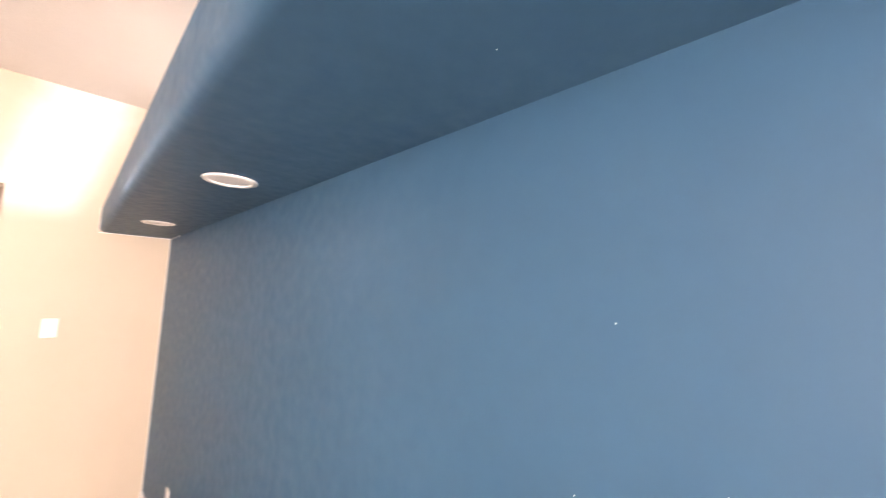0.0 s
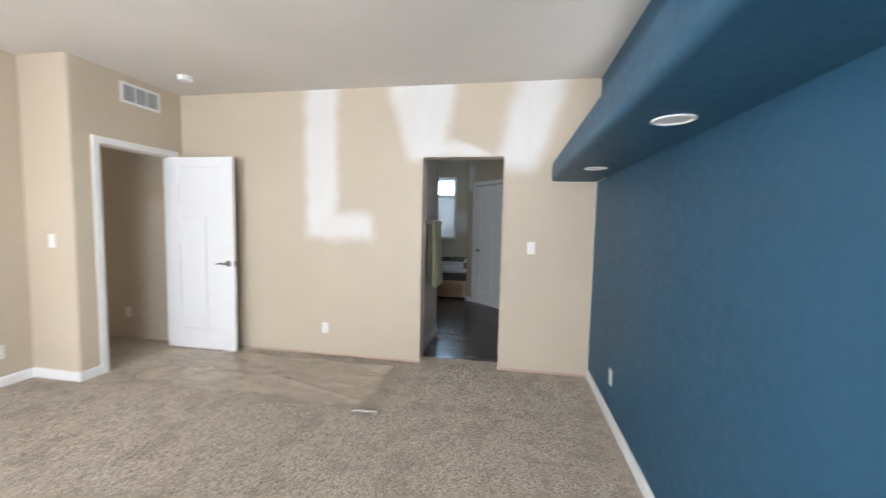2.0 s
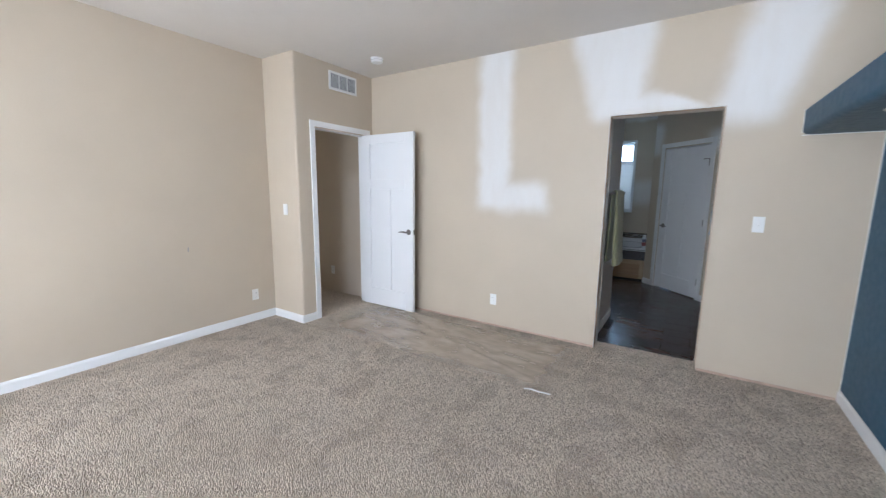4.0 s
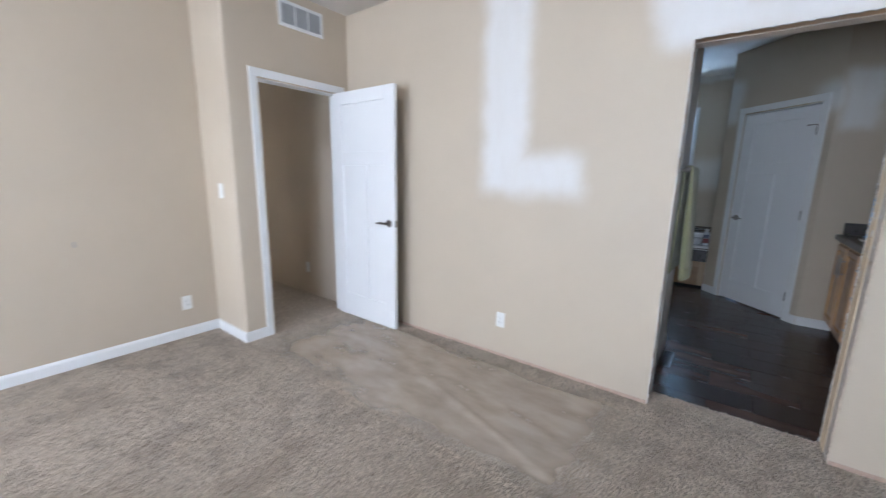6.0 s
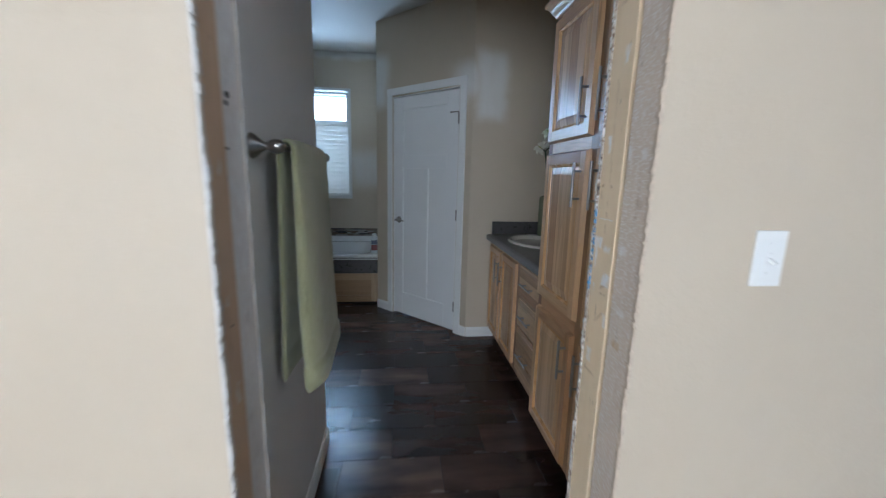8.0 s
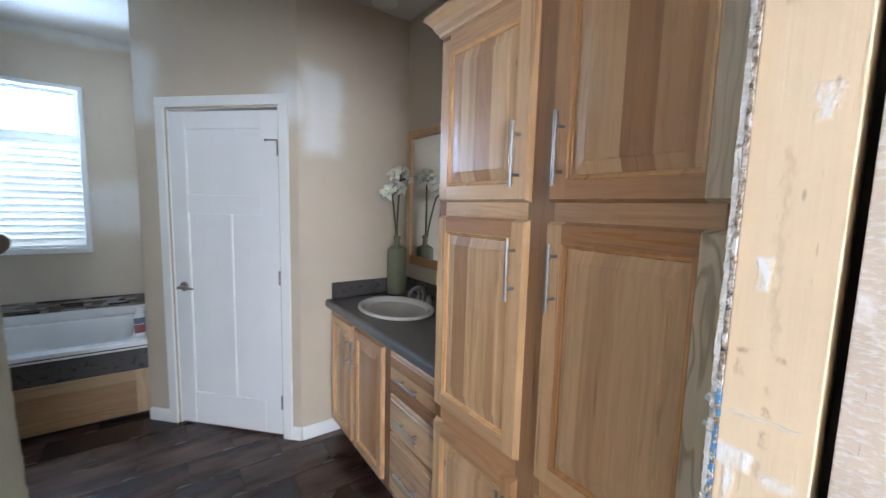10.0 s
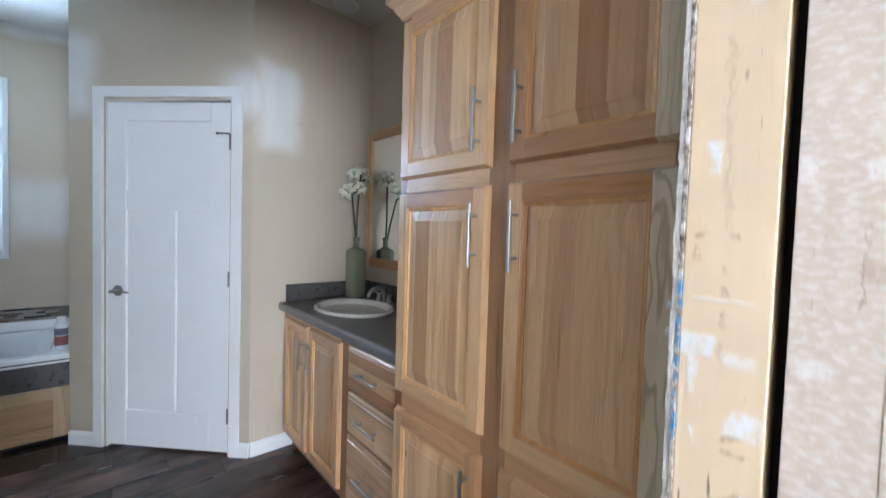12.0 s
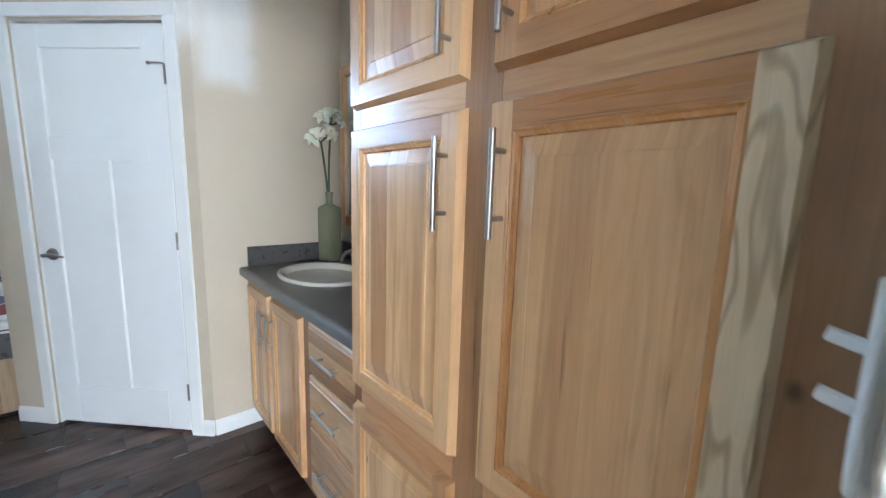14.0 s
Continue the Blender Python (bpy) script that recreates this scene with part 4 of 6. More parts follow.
# ---- doors ----
def door(name, label, width, height, at, lever_side=1, back_lever=True, hinges=(0.20, 0.92, 1.84), pin_stop=False, knob_metal=None):
    """A three-panel craftsman door: hinge at u = 0, face towards -v; built lying in its own axes, then placed."""
    top = thing(name, label, "door", at, kind="structure")
    th, st, rail_top, rail_mid, rail_low = 0.035, 0.115, 0.105, 0.115, 0.215
    split = height - rail_top - 0.40
    mid = width / 2

    def member(nm, u0, u1, z0, z1, d=0.0, bevel=0.0028):
        bm = bmesh.new()
        box(bm, u0, u1, d, th - d, z0, z1, bevel, 1)
        return part(nm, bm, white_door, top)

    member("stile", 0.0, st, 0.0, height)
    member("stile", width - st, width, 0.0, height)
    member("rail", st, width - st, height - rail_top, height)
    member("rail", st, width - st, split - rail_mid, split)
    member("rail", st, width - st, 0.0, rail_low)
    member("mullion", mid - 0.05, mid + 0.05, rail_low, split - rail_mid)
    member("panel", st, width - st, split, height - rail_top, 0.0105)
    member("panel", st, mid - 0.05, rail_low, split - rail_mid, 0.0105)
    member("panel", mid + 0.05, width - st, rail_low, split - rail_mid, 0.0105)
    u, z = width - 0.065, 0.925
    for side in ((-1, 1) if back_lever else (-1,)):
        f = 0.0 if side < 0 else th
        rose = part("rose", lathe(bmesh.new(), [(0.001, f + side * 0.012), (0.024, f + side * 0.011), (0.031, f + side * 0.004), (0.032, f)], (u, 0, z), "y"), lever_metal, top, "satin nickel lever handle", smooth=True)
        bm = bmesh.new()
        tube(bm, (u, f, z), (u, f + side * 0.048, z), 0.0095)
        tube(bm, (u + 0.006, f + side * 0.046, z), (u - 0.06, f + side * 0.050, z + 0.004), 0.0085, 0.0105)
        tube(bm, (u - 0.058, f + side * 0.050, z + 0.004), (u - 0.108, f + side * 0.046, z - 0.003), 0.0075, 0.0055)
        ball(bm, (u, f + side * 0.047, z), 0.0105)
        part("lever", bm, lever_metal, rose, smooth=True)
    bm = bmesh.new()
    box(bm, width - 0.001, width + 0.0015, th / 2 - 0.012, th / 2 + 0.012, z - 0.028, z + 0.028, 0.0005, 1)
    tube(bm, (width, th / 2, z), (width + 0.009, th / 2, z), 0.006, seg=10)
    part("latch", bm, lever_metal, top)
    hv = -0.006 if pin_stop else th + 0.006
    for hz in hinges:
        h = part("hinge", tube(bmesh.new(), (-0.003, hv, hz - 0.044), (-0.003, hv, hz + 0.044), 0.0058, seg=12), lever_metal, top, smooth=True)
        if not pin_stop:
            bm = bmesh.new()
            box(bm, -0.002, 0.024, th - 0.0005, th + 0.0012, hz - 0.044, hz + 0.044)
            part("hinge_leaf", bm, lever_metal, h)
    if pin_stop:
        bm = bmesh.new()
        hz = hinges[-1] + 0.046
        tube(bm, (-0.003, -0.006, hz), (0.012, -0.022, hz), 0.004, seg=10)
        tube(bm, (0.010, -0.020, hz), (0.058, -0.026, hz - 0.002), 0.0045, seg=10)
        tube(bm, (0.055, -0.026, hz - 0.002), (0.063, -0.027, hz - 0.002), 0.008, seg=12)
        part("hinge_stop", bm, lever_metal, top, smooth=True)
    return top


door("door_1", "white three-panel bedroom door standing open", 0.760, 2.022, pose(-3.905, 3.552, 0.020, 0, 0, 0))
# closed door in the slanting wall, hinged at its vanity end
hp = diag(D0 + 0.006, 0.004)
mirrored = Matrix.Translation((hp[0], hp[1], 0.014)) @ Matrix(((DIAG.x, BACK.x, 0, 0), (DIAG.y, BACK.y, 0, 0), (0, 0, 1, 0), (0, 0, 0, 1)))
door("door_2", "white three-panel bathroom door, closed, with lever handle", D1 - D0 - 0.012, 2.022, mirrored, back_lever=False, hinges=(0.22, 1.02, 1.80), pin_stop=True)


# ---- electrical plates ----
def plate(name, label, category, at, kind="outlet", gangs=1):
    """A wall plate, face towards -v, centre at the origin."""
    top = thing(name, label, category, at, group="wall plates")
    w = 0.070 + 0.046 * (gangs - 1)
    bm = bmesh.new()
    box(bm, -w / 2, w / 2, -0.0055, 0.0, -0.0575, 0.0575, 0.003, 3)
    part("cover", bm, white_plastic, top)
    for g in range(gangs):
        u = (g - (gangs - 1) / 2) * 0.046
        if kind == "outlet":
            for dz in (0.0195, -0.0195):
                bm = bmesh.new()
                box(bm, u - 0.0165, u + 0.0165, -0.0072, -0.0055, dz - 0.014, dz + 0.014, 0.0012, 2)
                face = part("socket", bm, white_plastic, top)
                bm = bmesh.new()
                box(bm, u - 0.008, u - 0.006, -0.0076, -0.0071, dz - 0.002, dz + 0.006)
                box(bm, u + 0.006, u + 0.008, -0.0076, -0.0071, dz - 0.002, dz + 0.006)
                tube(bm, (u, -0.0071, dz - 0.008), (u, -0.0076, dz - 0.008), 0.0022, seg=8)
                part("slots", bm, dark_slot, face)
        elif kind == "rocker":
            bm = bmesh.new()
            box(bm, u - 0.0165, u + 0.0165, -0.0085, -0.0055, -0.033, 0.033, 0.0015, 2)
            part("rocker", bm, white_plastic, top)
        elif kind == "stacked":
            for dz in (0.019, -0.019):
                bm = bmesh.new()
                box(bm, -0.0055, 0.0055, -0.018, 0.0, -0.004, 0.004, 0.0015, 2)
                bm.transform(Matrix.Translation((u, -0.0055, dz)) @ Matrix.Rotation(radians(-14), 4, "X"))
                part("toggle", bm, white_plastic, top)
        else:
            bm = bmesh.new()
            box(bm, u - 0.006, u + 0.006, -0.007, -0.0055, -0.012, 0.012, 0.0006, 1)
            part("slot_collar", bm, white_plastic, top)
            bm = bmesh.new()
            m = Matrix.Translation((u, -0.0055, 0)) @ Matrix.Rotation(radians(28), 4, "X")
            box(bm, -0.0045, 0.0045, -0.020, 0.0, -0.0035, 0.0035, 0.0015, 2)
            bm.transform(m)
            part("toggle", bm, white_plastic, top)
            for dz in (0.030, -0.030):
                part("screw", tube(bmesh.new(), (u, -0.0055, dz), (u, -0.0064, dz), 0.003, seg=10), white_plastic, top)
    return top


plate("light_switch", "white single toggle light switch plate on the tan wall", "light switch", pose(-0.145, NORTH, 1.197), "toggle")
plate("outlet", "white wall outlet low on the tan wall", "outlet", pose(-2.228, NORTH, 0.287))
plate("outlet", "white wall outlet low on the tan wall", "outlet", pose(WEST, 2.42, 0.288, 0, 0, 90))
plate("outlet", "white wall outlet low on the blue wall", "outlet", pose(EAST, 2.944, 0.328, 0, 0, -90))
plate("outlet", "white wall outlet low on the hall wall", "outlet", pose(-4.70, NORTH + 0.005, 0.30))
plate("light_switch", "white rocker light switch plate beside the doorway", "light switch", pose(-4.135, JOG, 1.20), "rocker")
plate("light_switch", "white stacked two-toggle switch plate beside the tall cabinet", "light switch", pose(-0.350, BATH_S + 0.004, 1.212, 0, 0, 180), "stacked")
bm = bmesh.new()
box(bm, -0.380, -0.320, BATH_S, BATH_S + 0.004, 1.164, 1.260, 0.001, 1)
tagged(part("switch_box_ring", bm, white_plastic), "white ring of the switch box on the wall", "switch box")

# ---- small marks on the bedroom walls ----
hook = thing("picture_hook", "small grey metal picture hook on the tan wall", "picture hook", pose(WEST, 1.81, 0.85, 0, 0, 90))
bm = bmesh.new()
box(bm, -0.006, 0.006, -0.003, 0.0, -0.02, 0.02, 0.001, 1)
part("plate", bm, nickel, hook)
bm = bmesh.new()
tube(bm, (0, -0.003, -0.014), (0, -0.012, -0.014), 0.0022, seg=8)
tube(bm, (0, -0.012, -0.014), (0, -0.013, -0.006), 0.0022, seg=8)
part("prong", bm, nickel, hook)
for sx, sy, sz in ((EAST - 0.0006, 0.55, 1.478), (EAST - 0.0006, 0.606, 1.251), (EAST - 0.0006, 0.44, 1.312)):
    tagged(part("filler_spot", tube(bmesh.new(), (sx, sy, sz), (sx + 0.001, sy, sz), 0.0009, 0.0012, seg=8), caulk), "tiny white filler spot on the blue wall", "filler spot", "filler spots on blue paint")
tagged(part("filler_spot", tube(bmesh.new(), (0.270, 0.636, 1.8163), (0.270, 0.636, 1.8173), 0.0009, 0.0012, seg=8), caulk), "tiny white filler spot under the blue shelf", "filler spot", "filler spots on blue paint")

# ---- return air grille above the bedroom door ----
grille = thing("air_grille", "white three-bay return air grille high on the wall", "air vent", pose(DOORWALL, 3.285, 2.567, 0, 0, 90))
GW, GH = 0.40, 0.192
for nm, u0, u1, z0, z1 in (("rim", -GW / 2, GW / 2, GH / 2 - 0.024, GH / 2), ("rim", -GW / 2, GW / 2, -GH / 2, -GH / 2 + 0.024), ("rim", -GW / 2, -GW / 2 + 0.026, -GH / 2 + 0.024, GH / 2 - 0.024),
                           ("rim", GW / 2 - 0.026, GW / 2, -GH / 2 + 0.024, GH / 2 - 0.024), ("divider", -0.064, -0.052, -GH / 2 + 0.024, GH / 2 - 0.024), ("divider", 0.052, 0.064, -GH / 2 + 0.024, GH / 2 - 0.024)):
    bm = bmesh.new()
    box(bm, u0, u1, -0.009, 0.0, z0, z1, 0.002, 1)
    part(nm, bm, white_trim, grille)
# flat near-black sheet, painted in for the unlit duct behind the fins
bm = bmesh.new()
box(bm, -GW / 2 + 0.024, GW / 2 - 0.024, -0.0015, -0.0005, -GH / 2 + 0.022, GH / 2 - 0.022)
part("backing", bm, dark_slot, grille)
bm = bmesh.new()
box(bm, -GW / 2 + 0.025, GW / 2 - 0.025, -0.0008, 0.0008, -0.0035, 0.0035)
fin = finish(bm, vent_grey)
for i in range(16):
    o = new("fin", fin)
    o.parent = grille
    o.matrix_basis = pose(0, -0.0055, -GH / 2 + 0.028 + i * 0.0091, 40, 0, 0)

# ---- smoke detector ----
smoke = thing("smoke_detector", "round white smoke detector on the ceiling", "smoke detector", pose(-3.38, 3.255, H))
part("mount", lathe(bmesh.new(), [(0.066, 0.0), (0.066, -0.010), (0.060, -0.012)]), white_plastic, smooth=True, parent=smoke)
part("cover", lathe(bmesh.new(), [(0.060, -0.012), (0.061, -0.030), (0.055, -0.040), (0.030, -0.044), (0.001, -0.0445)]), white_plastic, smooth=True, parent=smoke)
part("vent_ring", lathe(bmesh.new(), [(0.0615, -0.020), (0.0620, -0.022), (0.0615, -0.024)]), vent_grey, smooth=True, parent=smoke)
part("test_button", lathe(bmesh.new(), [(0.010, -0.044), (0.0095, -0.047), (0.001, -0.0475)], (0.022, 0, 0)), white_plastic, smooth=True, parent=smoke)


# ---- recessed lamps, unlit ----
def downlight(name, label, x, y, z, r, group):
    top = thing(name, label, "recessed light", pose(x, y, z), group=group)
    part("trim_ring", lathe(bmesh.new(), [(r, 0.0), (r, -0.0035), (r * 0.93, -0.0065), (r * 0.80, -0.006), (r * 0.765, -0.001), (r * 0.76, 0.0)]), white_plastic, smooth=True, parent=top)
    part("lens", lathe(bmesh.new(), [(r * 0.765, -0.0015), (r * 0.5, -0.0009), (0.001, -0.0007)]), lamp_lens, smooth=True, parent=top)
    return top


for x, y in LIGHTS:
    downlight("recessed_light", "round white recessed light, unlit, in the blue shelf", x, y, SHELF_Z0, 0.074, "recessed lights in the blue shelf")
for x, y in ((0.18, 5.55), (0.17, 6.0)):
    downlight("recessed_light", "round white recessed light, unlit, in the bathroom ceiling", x, y, H, 0.080, "recessed lights in the bathroom ceiling")

# ---- clear film laid on the carpet ----
bm = bmesh.new()
NX, NY = 150, 46
grid = []
for i in range(NX + 1):
    col = []
    for j in range(NY + 1):
        u, v = i / NX, j / NY
        x = -3.86 + u * 2.70
        y0 = 2.655 + 0.006 * math.sin(u * 17)
        y1 = 3.56 - 0.05 * u + 0.015 * math.sin(u * 23)
        x += -0.12 * (1 - v) * max(0.0, (u - 0.9) * 10)
        y = y0 + (y1 - y0) * v
        near_end = max(0.0, (u - 0.78) / 0.22)
        z = 0.017 + 0.003 * noise.noise(Vector((x * 2.0, y * 9.0, 0.3))) + 0.0035 * abs(noise.noise(Vector((x * 5 + y * 9, y * 3, 1.7)))) * (0.4 + near_end * 2.2)
        z += 0.004 * max(0.0, noise.noise(Vector((x * 1.1 + 3, y * 14 + x * 4, 9.1)))) ** 2 * 6
        col.append(bm.verts.new((x, y, z)))
    grid.append(col)
for i in range(NX):
    for j in range(NY):
        bm.faces.new((grid[i][j], grid[i + 1][j], grid[i + 1][j + 1], grid[i][j + 1]))
film_ob = tagged(part("floor_film", bm, film_mat, smooth=True), "clear wrinkled plastic film laid over the carpet", "plastic film")
for p in film_ob.data.polygons:
    p.use_smooth = True
# folded white strip at its edge
bm = bmesh.new()
last = None
for i in range(13):
    u = i / 12
    x, y, z = -1.45 + 0.18 * u, 2.640 + 0.028 * u + 0.004 * math.sin(u * 9), 0.022 + 0.004 * math.sin(u * 5)
    row = [bm.verts.new((x, y - 0.008, z - 0.003)), bm.verts.new((x, y, z + 0.004)), bm.verts.new((x, y + 0.009, z - 0.002)), bm.verts.new((x, y, z - 0.008))]
    if last:
        for k in range(4):
            bm.faces.new((last[k], last[(k + 1) % 4], row[(k + 1) % 4], row[k]))
    else:
        bm.faces.new(row)
    last = row
bm.faces.new(last[::-1])
tagged(part("tape_strip", bm, tape_white, smooth=True), "crumpled white tape strip at the edge of the film", "tape")


# ---- cabinets ----
def pull(parent, centre, length, upright, out=-1):
    """A bar pull on a front that faces -x."""
    x, y, z = centre
    h = length / 2
    d = Vector((0, 0, h)) if upright else Vector((0, h, 0))
    c = Vector((x - 0.030, y, z))
    bar = part("handle", tube(bmesh.new(), c - d, c + d, 0.0054, seg=16), nickel, parent, "brushed nickel bar handle", smooth=True)
    for k in (-0.62, 0.62):
        q = c + d * k
        part("post", tube(bmesh.new(), q, (x, q.y, q.z), 0.0045, seg=10), nickel, bar, smooth=True)
    return bar


def raised_front(name, parent, x, y0, y1, z0, z1, frame_w=0.050, depth=0.020, first_stile=None):
    """A raised-panel front facing -x: two stiles, two rails, moulded inner edge and a fielded panel."""
    top = thing(name, "", "")
    top.parent = parent
    for k in ("label", "category"):
        if k in top:
            del top[k]

    def member(nm, a0, a1, q0, q1, material):
        bm = bmesh.new()
        box(bm, x, x + depth, a0, a1, q0, q1)
        for v in bm.verts:
            if v.co.x < x + 0.001:
                if abs(v.co.y - y0) < 1e-5: v.co.y += 0.008
                if abs(v.co.y - y1) < 1e-5: v.co.y -= 0.008
                if abs(v.co.z - z0) < 1e-5: v.co.z += 0.008
                if abs(v.co.z - z1) < 1e-5: v.co.z -= 0.008
        part(nm, bm, material, top)

    f = frame_w
    member("stile", y0, y0 + f, z0, z1, first_stile or oak_up)
    member("stile", y1 - f, y1, z0, z1, oak_up)
    member("rail", y0 + f, y1 - f, z0, z0 + f, oak_across)
    member("rail", y0 + f, y1 - f, z1 - f, z1, oak_across)
    # moulded inner edge, a sloping ring
    bm = bmesh.new()
    a0, a1, q0, q1 = y0 + f, y1 - f, z0 + f, z1 - f
    rings = []
    for inset, dx in ((0.0, 0.0015), (0.003, 0.0), (0.006, 0.003), (0.011, 0.0045), (0.013, 0.0095)):
        rings.append([bm.verts.new((x + dx, p, q)) for p, q in ((a0 + inset, q0 + inset), (a1 - inset, q0 + inset), (a1 - inset, q1 - inset), (a0 + inset, q1 - inset))])
    for r, s in zip(rings, rings[1:]):
        for i in range(4):
            bm.faces.new((r[i], r[(i + 1) % 4], s[(i + 1) % 4], s[i]))
    part("bead", bm, oak_bead, top)
    bm = bmesh.new()
    rings = []
    a0, a1, q0, q1 = a0 + 0.012, a1 - 0.012, q0 + 0.012, q1 - 0.012
    for inset, dx in ((0.0, 0.0100), (0.003, 0.0092), (0.030, 0.0050), (0.0325, 0.0032), (0.034, 0.0030)):
        rings.append([bm.verts.new((x + dx, p, q)) for p, q in ((a0 + inset, q0 + inset), (a1 - inset, q0 + inset), (a1 - inset, q1 - inset), (a0 + inset, q1 - inset))])
    for r, s in zip(rings, rings[1:]):
        for i in range(4):
            bm.faces.new((r[i], r[(i + 1) % 4], s[(i + 1) % 4], s[i]))
    bm.faces.new(rings[-1])
    part("panel", bm, oak_boards, top)
    bm = bmesh.new()
    box(bm, x + 0.0108, x + depth - 0.002, y0 + f - 0.002, y1 - f + 0.002, z0 + f - 0.002, z1 - f + 0.002)
    part("panel_back", bm, oak_boards, top)
    return top


# tall linen cabinet between the opening and the vanity
FX = -0.176
tall = thing("tall_cabinet", "tall natural wood linen cabinet with six raised-panel doors", "cabinet")
TY0, TY1 = 3.9325, 4.868
for nm, q, m in (("side", (FX + 0.02, 0.40, TY0, TY0 + 0.018, 0.10, 2.085), oak_up), ("side", (FX + 0.02, 0.40, TY1 - 0.018, TY1, 0.10, 2.085), oak_up),
                 ("top", (FX + 0.02, 0.40, TY0 + 0.018, TY1 - 0.018, 2.065, 2.085), oak_across), ("bottom", (FX + 0.02, 0.40, TY0 + 0.018, TY1 - 0.018, 0.10, 0.12), oak_across),
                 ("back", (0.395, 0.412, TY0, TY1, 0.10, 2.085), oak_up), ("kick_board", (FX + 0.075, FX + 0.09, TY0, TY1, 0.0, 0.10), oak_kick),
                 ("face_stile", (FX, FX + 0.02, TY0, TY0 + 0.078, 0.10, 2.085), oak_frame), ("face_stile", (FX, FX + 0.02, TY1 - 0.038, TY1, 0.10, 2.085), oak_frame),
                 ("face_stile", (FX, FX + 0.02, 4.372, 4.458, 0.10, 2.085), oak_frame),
                 ("face_rail", (FX, FX + 0.02, TY0 + 0.078, 4.372, 2.02, 2.085), oak_across), ("face_rail", (FX, FX + 0.02, 4.458, TY1 - 0.038, 2.02, 2.085), oak_across),
                 ("face_rail", (FX + 0.0005, FX + 0.02, TY0 + 0.078, 4.372, 1.448, 1.53), oak_across), ("face_rail", (FX + 0.0005, FX + 0.02, 4.458, TY1 - 0.038, 1.448, 1.53), oak_across),
                 ("face_rail", (FX + 0.0005, FX + 0.02, TY0 + 0.078, 4.372, 0.70, 0.80), oak_across), ("face_rail", (FX + 0.0005, FX + 0.02, 4.458, TY1 - 0.038, 0.70, 0.80), oak_across),
                 ("face_rail", (FX, FX + 0.02, TY0 + 0.078, 4.372, 0.10, 0.135), oak_across), ("face_rail", (FX, FX + 0.02, 4.458, TY1 - 0.038, 0.10, 0.135), oak_across)):
    bm = bmesh.new()
    box(bm, *q, 0.001, 1)
    part(nm, bm, m, tall)
# crown moulding
bm = bmesh.new()
outline = [(0.0, 2.055), (-0.010, 2.058), (-0.014, 2.068), (-0.024, 2.080), (-0.030, 2.092), (-0.044, 2.106), (-0.050, 2.110), (-0.050, 2.124), (0.0, 2.124)]
e0 = [bm.verts.new((FX + u, TY0, z)) for u, z in outline]
e1 = [bm.verts.new((FX + u, TY1 - u, z)) for u, z in outline]
e2 = [bm.verts.new((0.41, TY1 - u, z)) for u, z in outline]
for p, q in ((e0, e1), (e1, e2)):
    for i in range(len(outline) - 1):
        bm.faces.new((p[i], p[i + 1], q[i + 1], q[i]))
part("crown_moulding", bm, oak_across, tall, "stepped wooden crown moulding")
bm = bmesh.new()
box(bm, FX, 0.41, TY0, TY1, 2.1, 2.122)
part("crown_cap", bm, oak_across, tall)
DX = FX - 0.020
for (z0, z1), hz in (((1.508, 2.035), 1.632), ((0.780, 1.462), 1.326), ((0.118, 0.722), 0.600)):
    a = raised_front("cabinet_door", tall, DX, 4.447, 4.852, z0, z1)
    pull(a, (DX, 4.482, hz), 0.170, True)
    c = raised_front("cabinet_door", tall, DX, 3.990, 4.383, z0, z1, first_stile=sapwood)
    pull(c, (DX, 4.345, hz), 0.170, True)

# vanity base
VX = -0.133
VY0, VY1 = 4.872, 6.105
vanity = thing("vanity_cabinet", "natural wood vanity with two doors and three drawers", "vanity")
for nm, q, m in (("side", (VX + 0.02, 0.40, VY0, VY0 + 0.018, 0.10, 0.848), oak_up), ("side", (VX + 0.02, 0.40, VY1 - 0.018, VY1, 0.10, 0.848), oak_up),
                 ("bottom", (VX + 0.02, 0.40, VY0 + 0.018, VY1 - 0.018, 0.10, 0.12), oak_across), ("back", (0.395, 0.412, VY0, VY1, 0.10, 0.848), oak_up),
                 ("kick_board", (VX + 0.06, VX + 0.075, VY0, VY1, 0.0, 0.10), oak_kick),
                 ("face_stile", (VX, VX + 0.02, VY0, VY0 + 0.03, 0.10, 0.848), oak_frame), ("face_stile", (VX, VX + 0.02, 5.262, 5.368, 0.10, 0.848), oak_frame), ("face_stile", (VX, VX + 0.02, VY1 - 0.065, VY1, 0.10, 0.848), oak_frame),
                 ("face_rail", (VX, VX + 0.02, VY0 + 0.03, 5.262, 0.815, 0.848), oak_across), ("face_rail", (VX, VX + 0.02, 5.368, VY1 - 0.065, 0.80, 0.848), oak_across),
                 ("face_rail", (VX, VX + 0.02, VY0 + 0.03, 5.262, 0.10, 0.16), oak_across), ("face_rail", (VX, VX + 0.02, 5.368, VY1 - 0.065, 0.10, 0.16), oak_across),
                 # drawer rails in the darker brown deepen the shade between drawer fronts
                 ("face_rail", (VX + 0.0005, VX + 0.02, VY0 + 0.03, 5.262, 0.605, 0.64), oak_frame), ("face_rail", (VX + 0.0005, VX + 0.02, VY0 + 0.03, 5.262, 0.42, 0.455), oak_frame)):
    bm = bmesh.new()
    box(bm, *q, 0.001, 1)
    part(nm, bm, m, vanity)
VD = VX - 0.020
a = raised_front("cabinet_door", vanity, VD, 5.728, 6.052, 0.130, 0.818, 0.047)
pull(a, (VD, 5.766, 0.665), 0.170, True)
